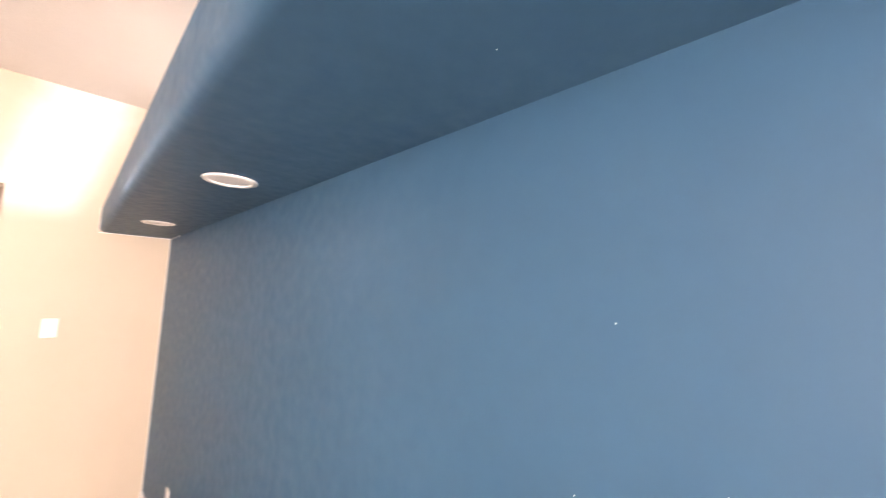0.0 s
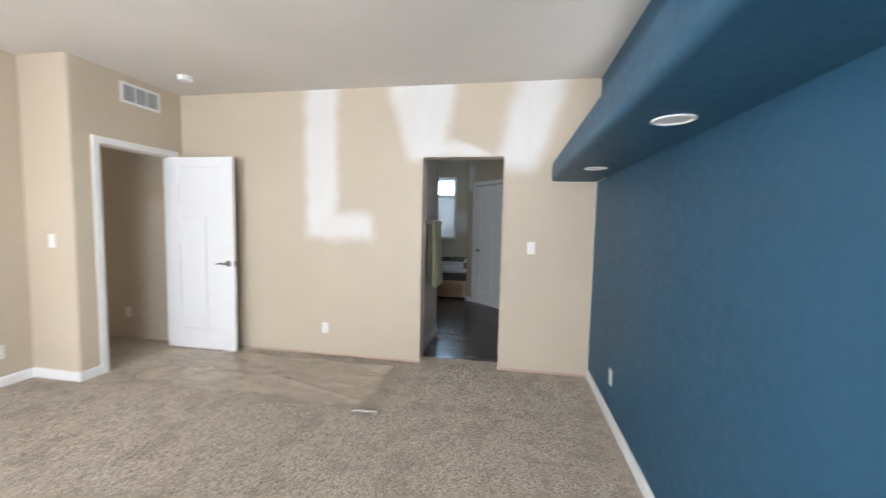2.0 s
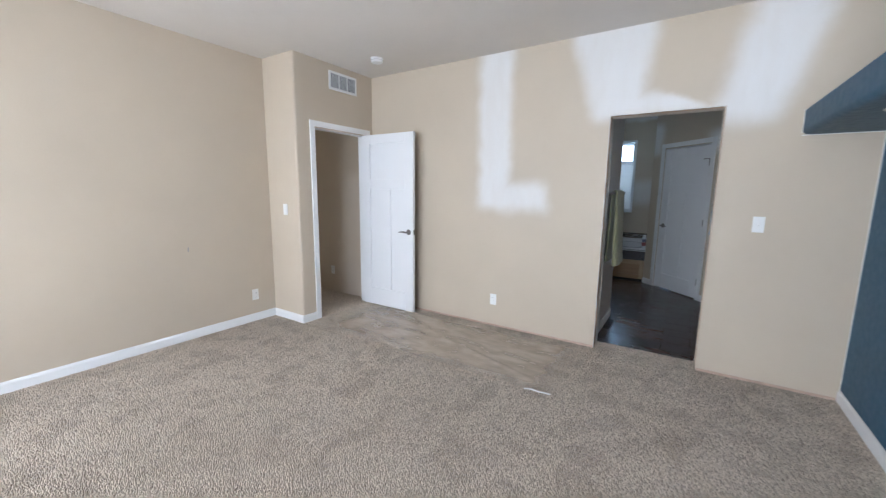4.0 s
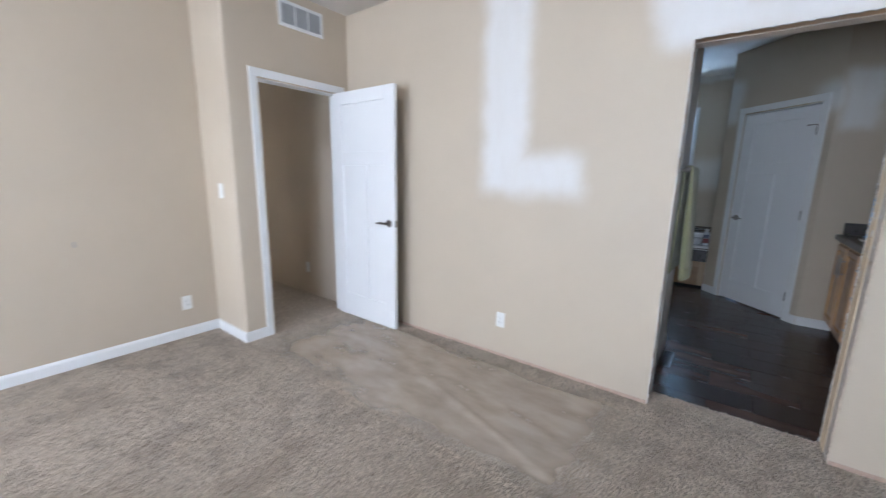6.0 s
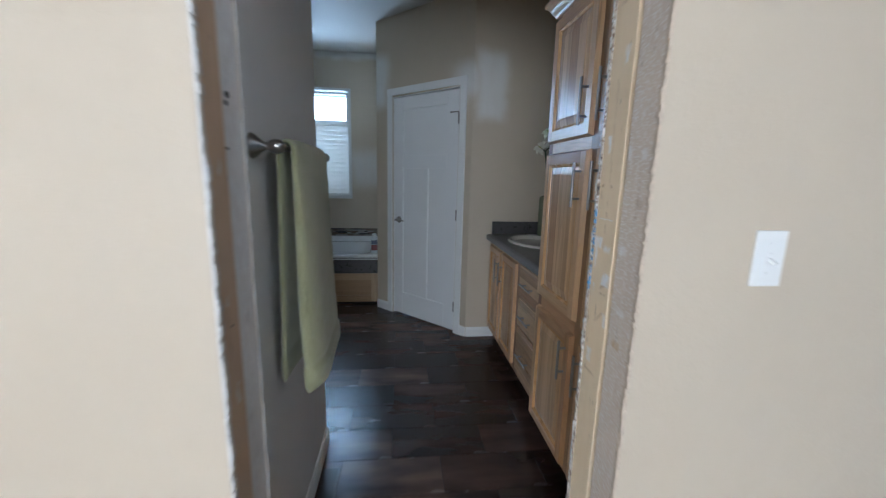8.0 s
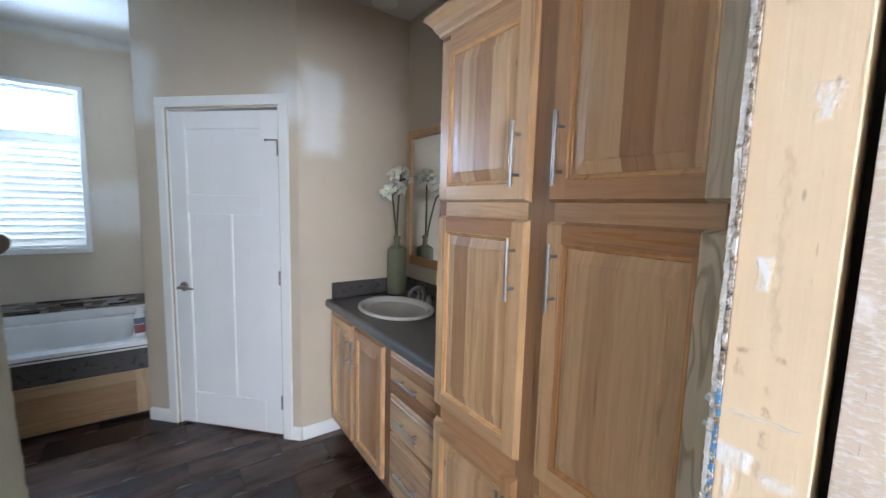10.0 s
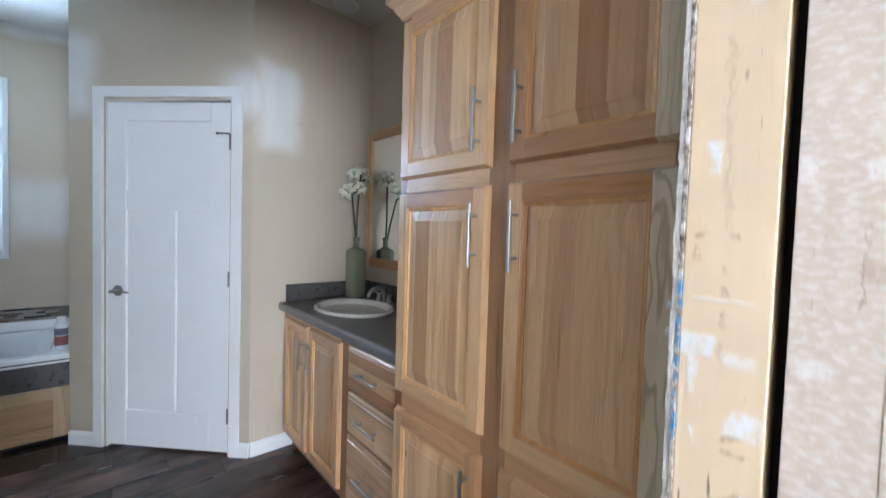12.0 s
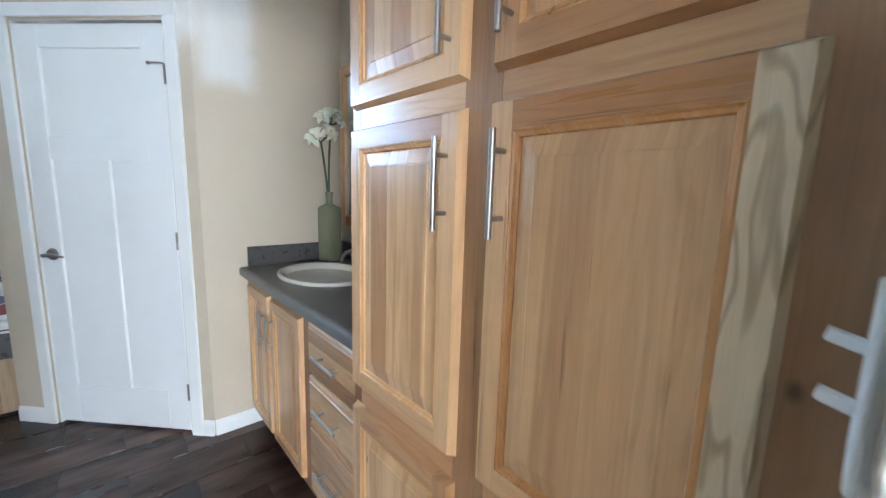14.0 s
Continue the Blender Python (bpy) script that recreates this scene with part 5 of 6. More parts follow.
c = raised_front("cabinet_door", vanity, VD, 5.352, 5.698, 0.130, 0.818, 0.047)
pull(c, (VD, 5.660, 0.665), 0.170, True)


def drawer_front(parent, x, y0, y1, z0, z1):
    """A slab front with a deep eased edge."""
    bm = bmesh.new()
    rings = []
    for inset, dx in ((0.0, 0.020), (0.0, 0.010), (0.006, 0.006), (0.014, 0.004), (0.018, 0.0)):
        rings.append([bm.verts.new((x + dx, p, q)) for p, q in ((y0 + inset, z0 + inset), (y1 - inset, z0 + inset), (y1 - inset, z1 - inset), (y0 + inset, z1 - inset))])
    for r, s in zip(rings, rings[1:]):
        for i in range(4):
            bm.faces.new((r[i], r[(i + 1) % 4], s[(i + 1) % 4], s[i]))
    bm.faces.new(rings[-1]), bm.faces.new(rings[0][::-1])
    d = part("drawer", bm, oak_level_boards, parent)
    pull(d, (x, (y0 + y1) / 2, (z0 + z1) / 2 + 0.004), 0.175, False)
    return d


for z0, z1 in ((0.632, 0.826), (0.442, 0.616), (0.140, 0.428)):
    drawer_front(vanity, VD, VY0 + 0.016, 5.276, z0, z1)

# worktop with an oval hole for the basin
CX, CY, CA, CB = 0.110, 5.700, 0.185, 0.245
CT = 0.893
top_ob = thing("countertop", "dark grey speckled laminate vanity top", "countertop")
bm = bmesh.new()
K = 48
front, backx = -0.172, 0.412
hole = [(CX + CA * math.cos(2 * math.pi * i / K), CY + CB * math.sin(2 * math.pi * i / K)) for i in range(K)]
rim = []
for i in range(K):
    dx, dy = math.cos(2 * math.pi * i / K), math.sin(2 * math.pi * i / K)
    k = min([((backx - 0.0 if dx > 0 else front + 0.022) - CX) / dx if abs(dx) > 1e-6 else 9, ((VY1 if dy > 0 else VY0) - CY) / dy if abs(dy) > 1e-6 else 9])
    rim.append((CX + dx * k, CY + dy * k))
iv = [bm.verts.new((x, y, CT)) for x, y in hole]
ov = [bm.verts.new((x, y, CT)) for x, y in rim]
il = [bm.verts.new((x, y, CT - 0.045)) for x, y in hole]
corners = {}
for i in range(K):
    j = (i + 1) % K
    bm.faces.new((iv[i], iv[j], ov[j], ov[i]))
    bm.faces.new((il[i], il[j], iv[j], iv[i]))
    p, q = rim[i], rim[j]
    if abs(p[0] - q[0]) > 1e-6 and abs(p[1] - q[1]) > 1e-6:
        cx = backx if (p[0] + q[0]) / 2 > CX else front + 0.022
        cy = VY1 if (p[1] + q[1]) / 2 > CY else VY0
        v = bm.verts.new((cx, cy, CT))
        bm.faces.new((ov[i], ov[j], v))
part("slab_top", bm, laminate, top_ob)
bm = bmesh.new()
prof = [(front + 0.022, CT - 0.045), (front + 0.004, CT - 0.044), (front, CT - 0.040), (front, CT - 0.012), (front + 0.003, CT - 0.005), (front + 0.009, CT - 0.001), (front + 0.0225, CT)]
e0 = [bm.verts.new((x, VY0, z)) for x, z in prof]
e1 = [bm.verts.new((x, VY1, z)) for x, z in prof]
for i in range(len(prof)):
    j = (i + 1) % len(prof)
    bm.faces.new((e0[i], e0[j], e1[j], e1[i]))
bm.faces.new(e0), bm.faces.new(e1[::-1])
part("rounded_edge", bm, laminate, top_ob, smooth=True)
bm = bmesh.new()
box(bm, front + 0.022, backx, VY0, VY1, CT - 0.046, CT - 0.0445)
part("underside", bm, laminate, top_ob)

# splash tiles along the two walls
splash = thing("backsplash", "row of charcoal ceramic splash tiles behind the vanity", "backsplash")
bm = bmesh.new()
box(bm, -0.130, EAST - 0.003, BATH_N - 0.004, BATH_N - 0.0005, CT + 0.001, CT + 0.104)
box(bm, EAST - 0.004, EAST - 0.0005, VY0, BATH_N - 0.004, CT + 0.001, CT + 0.104)
part("grout", bm, grout_pale, splash)
edges = [-0.130, 0.175, EAST - 0.012]
for p, q in zip(edges, edges[1:]):
    bm = bmesh.new()
    box(bm, p + 0.001, q - 0.001, BATH_N - 0.012, BATH_N - 0.003, CT + 0.002, CT + 0.105, 0.0015, 1)
    part("tile", bm, splash_mat, splash)
for i in range(4):
    bm = bmesh.new()
    box(bm, EAST - 0.012, EAST - 0.003, VY0 + i * 0.306, VY0 + i * 0.306 + 0.304, CT + 0.002, CT + 0.105, 0.0015, 1)
    part("tile", bm, splash_mat, splash)

# drop-in oval basin
basin = thing("sink_basin", "oval biscuit porcelain drop-in basin", "sink", pose(CX, CY, CT))
prof = [(0.93, -0.012), (1.10, 0.0), (1.115, 0.006), (1.105, 0.013), (1.07, 0.017), (1.02, 0.016), (0.97, 0.010), (0.93, -0.004), (0.86, -0.045), (0.72, -0.090), (0.45, -0.120), (0.12, -0.128), (0.11, -0.130)]
part("bowl", lathe(bmesh.new(), [(r * 0.215, h) for r, h in prof], seg=56, scale=(0.86, 1.14)), porcelain, basin, smooth=True)
part("drain", lathe(bmesh.new(), [(0.024, -0.1275), (0.022, -0.125), (0.012, -0.1262), (0.001, -0.1262)], seg=20), chrome, basin, smooth=True)

# faucet
FXX, FY = 0.318, 5.715
tap = thing("faucet", "brushed nickel two-handle bathroom faucet", "faucet", pose(FXX, FY, CT + 0.0005))
bm = bmesh.new()
box(bm, -0.026, 0.026, -0.082, 0.082, 0.0, 0.014, 0.006, 3)
part("base", bm, nickel, tap, smooth=True)
for s in (-1, 1):
    h = part("handle", lathe(bmesh.new(), [(0.020, 0.012), (0.018, 0.030), (0.013, 0.046), (0.015, 0.058), (0.009, 0.066), (0.001, 0.068)], (0, s * 0.055, 0), seg=20), nickel, tap, smooth=True)
    bm = bmesh.new()
    tube(bm, (0, s * 0.055, 0.060), (-0.020, s * 0.098, 0.072), 0.006, 0.0045, seg=12)
    ball(bm, (-0.020, s * 0.098, 0.072), 0.006, 10)
    part("lever", bm, nickel, h, smooth=True)
bm = bmesh.new()
pts = [(0, 0, 0.012), (0, 0, 0.062), (-0.012, 0, 0.090), (-0.042, 0, 0.104), (-0.078, 0, 0.098), (-0.102, 0, 0.078), (-0.108, 0, 0.062)]
for i, (p, q) in enumerate(zip(pts, pts[1:])):
    tube(bm, p, q, 0.0145 - 0.0008 * i, 0.0145 - 0.0008 * (i + 1), seg=16)
    ball(bm, q, 0.0145 - 0.0008 * (i + 1), 12)
part("spout", bm, nickel, tap, smooth=True)

# framed mirror over the vanity
mir = thing("wall_mirror", "large vanity mirror in a natural wood frame", "mirror")
MY0, MY1, MZ0, MZ1, MW = 4.93, 6.085, 1.098, 2.00, 0.060
bm = bmesh.new()
box(bm, EAST - 0.010, EAST - 0.004, MY0 + MW - 0.01, MY1 - MW + 0.01, MZ0 + MW - 0.01, MZ1 - MW + 0.01)
part("glass", bm, mirror_mat, mir, "mirror glass")
for nm, q, m in (("frame_side", (EAST - 0.022, EAST - 0.001, MY0, MY0 + MW, MZ0, MZ1), oak_up), ("frame_side", (EAST - 0.022, EAST - 0.001, MY1 - MW, MY1, MZ0, MZ1), oak_up),
                 ("frame_rail", (EAST - 0.022, EAST - 0.001, MY0 + MW, MY1 - MW, MZ0, MZ0 + MW), oak_across), ("frame_rail", (EAST - 0.022, EAST - 0.001, MY0 + MW, MY1 - MW, MZ1 - MW, MZ1), oak_across)):
    bm = bmesh.new()
    box(bm, *q, 0.005, 3)
    part(nm, bm, m, mir)


# square shouldered vase with lilies
vase = thing("vase", "sage green square ceramic bottle vase on the vanity", "vase", pose(0.292, 6.022, CT, 0, 0, 12))
bm = bmesh.new()
rings = []
for half, h, rnd_ in ((0.046, 0.0, 0.25), (0.052, 0.006, 0.25), (0.053, 0.30, 0.25), (0.048, 0.316, 0.3), (0.030, 0.326, 0.6), (0.019, 0.335, 1.0), (0.0175, 0.372, 1.0), (0.022, 0.392, 1.0), (0.0235, 0.400, 1.0), (0.018, 0.399, 1.0), (0.014, 0.37, 1.0)):
    ring = []
    for i in range(32):
        a = 2 * math.pi * i / 32
        c_, s_ = math.cos(a), math.sin(a)
        sq = 1.0 / max(abs(c_), abs(s_))
        k = half * ((1 - rnd_) * min(sq, 1.30) + rnd_)
        ring.append(bm.verts.new((c_ * k, s_ * k, h)))
    rings.append(ring)
for p, q in zip(rings, rings[1:]):
    for i in range(32):
        bm.faces.new((p[i], p[(i + 1) % 32], q[(i + 1) % 32], q[i]))
bm.faces.new(rings[0][::-1])
part("body", bm, vase_glaze, vase, smooth=True)


def lily(bm, centre, facing, size, seed):
    """Six pointed curling petals round the axis facing."""
    rnd = random.Random(seed)
    turn = Vector(facing).to_track_quat("Z", "Y").to_matrix().to_4x4()
    for k in range(6):
        a = 2 * math.pi * k / 6 + rnd.uniform(-0.15, 0.15)
        ln, wd = size * rnd.uniform(0.85, 1.1), size * 0.30 * (1.0 if k % 2 else 0.8)
        rows = []
        for i in range(7):
            t = i / 6
            r = ln * (0.08 + 0.92 * t)
            z = size * (0.75 * math.sin(t * 1.9) - 0.55 * t * t)
            w = wd * math.sin(math.pi * min(1.0, t * 0.86 + 0.12)) ** 0.8 * (1.0 if t < 0.98 else 0.1)
            row = []
            for s, dip in ((-1, 0.0), (0, -0.10 * wd / 0.3), (1, 0.0)):
                u = Vector((r, s * w, z + (0.25 * w if s else 0.0)))
                u.rotate(Euler((0, 0, a)))
                row.append(bm.verts.new(Matrix.Translation(centre) @ turn @ u))
            rows.append(row)
        for p, q in zip(rows, rows[1:]):
            for j in range(2):
                bm.faces.new((p[j], p[j + 1], q[j + 1], q[j]))
    return bm


flowers = [((0.205, 5.985, 1.575), (-0.7, -0.6, 0.35), 0.062), ((0.262, 5.955, 1.600), (0.1, -0.9, 0.4), 0.058), ((0.265, 6.02, 1.690), (-0.5, -0.7, 0.5), 0.060), ((0.335, 6.00, 1.675), (0.5, -0.6, 0.45), 0.060), ((0.30, 5.99, 1.715), (0.0, -0.4, 0.9), 0.055)]
for gi, (own, base_pt) in enumerate((((0, 1), (0.232, 5.985, 1.56)), ((2, 3, 4), (0.300, 6.005, 1.66)))):
    st = thing("lily_stem", "cream artificial lily on a dark green stem", "flower", group="lilies in the vase")
    bm = bmesh.new()
    p = Vector((0.292, 6.022, CT + 0.30))
    tip = Vector(base_pt)
    prev, steps = p, 8
    for i in range(1, steps + 1):
        t = i / steps
        q = p.lerp(tip, t) + Vector((0.006 * math.sin(t * 3.1) * (1 - 2 * gi), 0.004 * math.sin(t * 3.1), 0))
        tube(bm, prev, q, 0.0062, 0.006, seg=10)
        prev = q
    part("stem", bm, stem_green, st, smooth=True)
    for k in own:
        c, fc, sz = flowers[k]
        bm = bmesh.new()
        tube(bm, tip, c, 0.0045, 0.006, seg=8)
        part("stalk", bm, stem_green, st, smooth=True)
        pt = part("petals", lily(bmesh.new(), c, fc, sz, 20 + k), petal, st, "cream petals", smooth=True)
        bm = bmesh.new()
        d = Vector(fc).normalized()
        rnd = random.Random(k)
        for _ in range(5):
            e = Vector(c) + d * sz * 0.75 + Vector((rnd.uniform(-1, 1), rnd.uniform(-1, 1), rnd.uniform(-1, 1))) * 0.010
            tube(bm, c, e, 0.0009, seg=5)
            ball(bm, e, 0.0028, 6)
        part("stamens", bm, petal_heart, pt)

# ---- bathtub ----
TX0, TX1, TY, TZ = -2.72, P1.x, 6.985, 0.535
tub = thing("bathtub", "white built-in acrylic bathtub with a wood-panelled front", "bathtub")
bm = bmesh.new()


def rounded(x0, x1, y0, y1, r, z, k=8):
    out = []
    for cx, cy, a0 in ((x1 - r, y1 - r, 0), (x0 + r, y1 - r, 90), (x0 + r, y0 + r, 180), (x1 - r, y0 + r, 270)):
        for i in range(k + 1):
            a = radians(a0 + 90 * i / k)
            out.append(bm.verts.new((cx + r * math.cos(a), cy + r * math.sin(a), z)))
    return out


loops = [rounded(TX0, TX1 - 0.001, TY, TUB_N - 0.001, 0.004, TZ - 0.030), rounded(TX0, TX1 - 0.001, TY, TUB_N - 0.001, 0.004, TZ - 0.006), rounded(TX0 + 0.006, TX1 - 0.007, TY + 0.006, TUB_N - 0.007, 0.006, TZ),
         rounded(TX0 + 0.10, TX1 - 0.09, TY + 0.075, TUB_N - 0.09, 0.13, TZ), rounded(TX0 + 0.115, TX1 - 0.105, TY + 0.09, TUB_N - 0.105, 0.13, TZ - 0.014),
         rounded(TX0 + 0.16, TX1 - 0.15, TY + 0.12, TUB_N - 0.14, 0.14, TZ - 0.25), rounded(TX0 + 0.24, TX1 - 0.23, TY + 0.18, TUB_N - 0.20, 0.12, TZ - 0.38)]
for p, q in zip(loops, loops[1:]):
    for i in range(len(p)):
        j = (i + 1) % len(p)
        bm.faces.new((p[i], p[j], q[j], q[i]))
bm.faces.new(loops[-1])
part("shell", bm, acrylic, tub, smooth=True)
bm = bmesh.new()
box(bm, TX0, TX1 - 0.001, TUB_N - 0.028, TUB_N - 0.001, TZ - 0.01, 0.600, 0.008, 3)
part("tile_flange", bm, acrylic, tub, smooth=True)
bm = bmesh.new()
box(bm, TX0, TX1 - 0.001, TY + 0.012, TY + 0.03, 0.335, TZ - 0.030, 0.001, 1)
part("apron_top", bm, splash_mat, tub, "dark grey tiled strip")
bm = bmesh.new()
box(bm, TX0, TX1 - 0.001, TY + 0.004, TY + 0.012, 0.482, 0.494, 0.002, 1)
part("edge_strip", bm, white_trim, tub, "thin white edge strip")
# toe board in near-black: shade under the tub front put into colour
bm = bmesh.new()
box(bm, TX0, TX1 - 0.001, TY + 0.05, TY + 0.06, 0.0, 0.03)
part("toe_board", bm, shadow_gap, tub)
for k in range(2):
    u1 = TX1 - 0.004 - k * 0.80
    u0 = u1 - 0.795
    for nm, q, m in (("panel_stile", (u0, u0 + 0.07, 0.028, 0.335), tub_wood_up), ("panel_stile", (u1 - 0.07, u1, 0.028, 0.335), tub_wood_up),
                     ("panel_rail", (u0 + 0.07, u1 - 0.07, 0.028, 0.098), tub_wood), ("panel_rail", (u0 + 0.07, u1 - 0.07, 0.265, 0.335), tub_wood)):
        bm = bmesh.new()
        box(bm, q[0], q[1], TY + 0.006, TY + 0.026, q[2], q[3], 0.0015, 1)
        part(nm, bm, m, tub)
    bm = bmesh.new()
    box(bm, u0 + 0.068, u1 - 0.068, TY + 0.017, TY + 0.025, 0.096, 0.267, 0.003, 1)
    part("panel", bm, tub_wood, tub)

# mosaic strip above the tub, back wall
mosaic = thing("mosaic_border", "linear mosaic tile border in charcoal, brown and grey", "tile border")
bm = bmesh.new()
box(bm, TX0, TX1 - 0.001, TUB_N - 0.006, TUB_N - 0.0005, 0.601, 0.694)
part("grout", bm, grout_pale, mosaic)
rnd = random.Random(12)
for row in range(6):
    x = TX1 - 0.004
    z = 0.603 + row * 0.0152
    while x > TX1 - 1.15:
        w = rnd.choice((0.045, 0.07, 0.10, 0.14))
        bm = bmesh.new()
        box(bm, x - w, x - 0.0015, TUB_N - 0.0105 - rnd.uniform(0, 0.001), TUB_N - 0.0055, z, z + 0.0137)
        part("tile", bm, rnd.choice(mosaic_tones), mosaic)
        x -= w
# shampoo bottle on the tub rim
bott = thing("shampoo_bottle", "white plastic bottle with red and blue label on tub", "bottle", pose(-1.152, 7.10, TZ, 0, 0, 20))
part("body", lathe(bmesh.new(), [(0.022, 0.0), (0.031, 0.004), (0.032, 0.150), (0.028, 0.168), (0.020, 0.176)], seg=24, scale=(1.0, 0.72)), bottle_plastic, bott, smooth=True)
part("cap", lathe(bmesh.new(), [(0.021, 0.174), (0.0215, 0.204), (0.018, 0.208), (0.001, 0.208)], seg=24, scale=(1.0, 0.9)), white_plastic, bott, smooth=True)
part("label", lathe(bmesh.new(), [(0.0322, 0.030), (0.0328, 0.032), (0.0328, 0.088), (0.0322, 0.090)], seg=24, scale=(1.0, 0.72)), film_label, bott, "red printed label band", smooth=True)
part("label", lathe(bmesh.new(), [(0.0322, 0.094), (0.0328, 0.096), (0.0328, 0.135), (0.0322, 0.137)], seg=24, scale=(1.0, 0.72)), label_blue, bott, "blue printed label band", smooth=True)

# ---- towel bar and towel ----
BXX, BZ = -1.192, 1.409
bar = thing("towel_bar", "brushed nickel towel bar on the bathroom wall", "towel bar")
part("rod", tube(bmesh.new(), (BXX, 4.078, BZ), (BXX, 4.69, BZ), 0.0085), bar_metal, bar, smooth=True)
for y in (4.078, 4.69):
    bell = [(0.001, TOWEL_X), (0.031, TOWEL_X), (0.0315, TOWEL_X + 0.004), (0.029, TOWEL_X + 0.009), (0.021, TOWEL_X + 0.019), (0.0125, TOWEL_X + 0.030), (0.0090, TOWEL_X + 0.037), (0.0095, TOWEL_X + 0.042)]
    post = part("post", lathe(bmesh.new(), bell, (0, y, BZ), "x", seg=28), bar_metal, bar, smooth=True)
    egg = [(0.0088, -0.021), (0.0125, -0.018), (0.0165, -0.011), (0.0185, -0.002), (0.0180, 0.006), (0.0150, 0.013), (0.0090, 0.0185), (0.001, 0.0205)]
    part("knuckle", lathe(bmesh.new(), egg, (BXX + 0.002, y, BZ), "x", seg=28), bar_metal, post, smooth=True)

# the towel is one thick folded strip, swept from the hem at the wall over the bar to the hem in front
Y0, Y1 = 4.150, 4.585
NT, NR = 140, 72
bm = bmesh.new()
rings = []
for i in range(NT + 1):
    t = i / NT
    band = 0.0
    if t < 0.40:
        k = 1 - t / 0.40
        centre, normal = Vector((BXX - 0.018 - 0.012 * k, 0, BZ - (BZ - 0.735) * k)), Vector((-1, 0, 0))
        thick, spread = 0.009 + 0.008 * k, k * 0.5
    elif t < 0.48:
        a = math.pi * (t - 0.40) / 0.08
        normal = Vector((-math.cos(a), 0, math.sin(a)))
        grow = (t - 0.40) / 0.08
        centre, thick, spread, k = Vector((BXX, 0, BZ)) + normal * (0.018 + 0.003 * grow), 0.009 + 0.003 * grow, 0.0, 0.0
    else:
        k = (t - 0.48) / 0.52
        centre, normal = Vector((BXX + 0.021 + 0.020 * k ** 0.9, 0, BZ - (BZ - 0.702) * k)), Vector((1, 0, 0))
        thick, spread = 0.012 + 0.023 * k ** 0.8, k
    # woven border above the hem
    if 0.86 < k < 0.90:
        band = -0.0035 * math.sin((k - 0.86) / 0.04 * math.pi)
    elif k >= 0.90:
        band = 0.004
    shrink = 1.0
    ends = min(t, 1 - t)
    if ends < 0.012:
        shrink = 0.55 + 0.45 * math.sqrt(max(0.0, 1 - (1 - ends / 0.012) ** 2))
    ring = []
    for j in range(NR):
        a = 2 * math.pi * j / NR
        ca, sa = math.cos(a), math.sin(a)
        v = (abs(ca) ** 0.42) * (1 if ca > 0 else -1)
        w = (abs(sa) ** 0.7) * (1 if sa > 0 else -1)
        y = (Y0 + Y1) / 2 + v * (Y1 - Y0) / 2 * (1 + 0.015 * spread) - 0.016 * spread * math.sin(2.2 * k)
        soft = noise.noise(Vector((y * 6, k * 1.1, w * 0.5))) * 0.016 * spread + noise.noise(Vector((y * 17, k * 2.4, 4.0))) * 0.006 * spread
        nap = noise.noise(Vector((y * 95, t * 120, w * 5))) * 0.0016 + noise.noise(Vector((y * 40, t * 46, w * 3 + 7))) * 0.0016
        q = centre + normal * (w * (thick + band) * shrink + soft + nap + 0.008 * spread * math.sin((y - Y0) * 13 + 0.4))
        ring.append(bm.verts.new((q.x, y + nap * ca, q.z + 0.004 * noise.noise(Vector((y * 9, w, 2.0))) * (1 if ends < 0.05 else 0))))
    rings.append(ring)
for p, q in zip(rings, rings[1:]):
    for j in range(NR):
        bm.faces.new((p[j], p[(j + 1) % NR], q[(j + 1) % NR], q[j]))
bm.faces.new(rings[0][::-1]), bm.faces.new(rings[-1])
bmesh.ops.recalc_face_normals(bm, faces=bm.faces[:])
towel = tagged(part("bath_towel", bm, terry, smooth=True), "folded sage green bath towel hanging over the bar", "towel")
for p in towel.data.polygons:
    p.use_smooth = True

# ---- floor register ----
reg = thing("floor_register", "dark metal floor register beside the towel wall", "floor vent", pose(-1.197, 4.50, 0.0))
for nm, q in (("rim", (-0.050, -0.040, -0.155, 0.155)), ("rim", (0.030, 0.040, -0.155, 0.155)), ("rim", (-0.040, 0.030, -0.155, -0.145)), ("rim", (-0.040, 0.030, 0.145, 0.155))):
    bm = bmesh.new()
    box(bm, max(q[0], -0.038 + 0.0) if q[0] < -0.041 else q[0], q[1] if q[1] > -0.04 else -0.030, q[2], q[3], 0.0, 0.005, 0.0015, 1)
    part(nm, bm, dark_metal, reg)
# flat near-black sheet in place of the unlit opening under the louvers
bm = bmesh.new()
box(bm, -0.036, 0.036, -0.150, 0.150, 0.0003, 0.0012)
part("well", bm, dark_slot, reg)
bm = bmesh.new()
box(bm, -0.034, 0.034, -0.0025, 0.0025, 0.001, 0.004)
lm = finish(bm, dark_metal)
for i in range(22):
    o = new("louver", lm)
    o.parent = reg
    o.matrix_basis = pose(0, -0.136 + i * 0.013, 0, 0, 0, 0)

# ---- kitchen glimpsed past the hall ----
isl = thing("kitchen_island", "honey maple kitchen island with a dark worktop", "kitchen island")
bm = bmesh.new()
box(bm, -8.25, -7.60, 3.95, 5.90, 0.09, 1.0, 0.004, 1)
part("body", bm, honey, isl)
bm = bmesh.new()
box(bm, -8.20, -7.66, 3.98, 5.87, 0.0, 0.09)
part("plinth", bm, espresso, isl)
bm = bmesh.new()
box(bm, -8.30, -7.55, 3.90, 5.95, 1.0, 1.04, 0.008, 2)
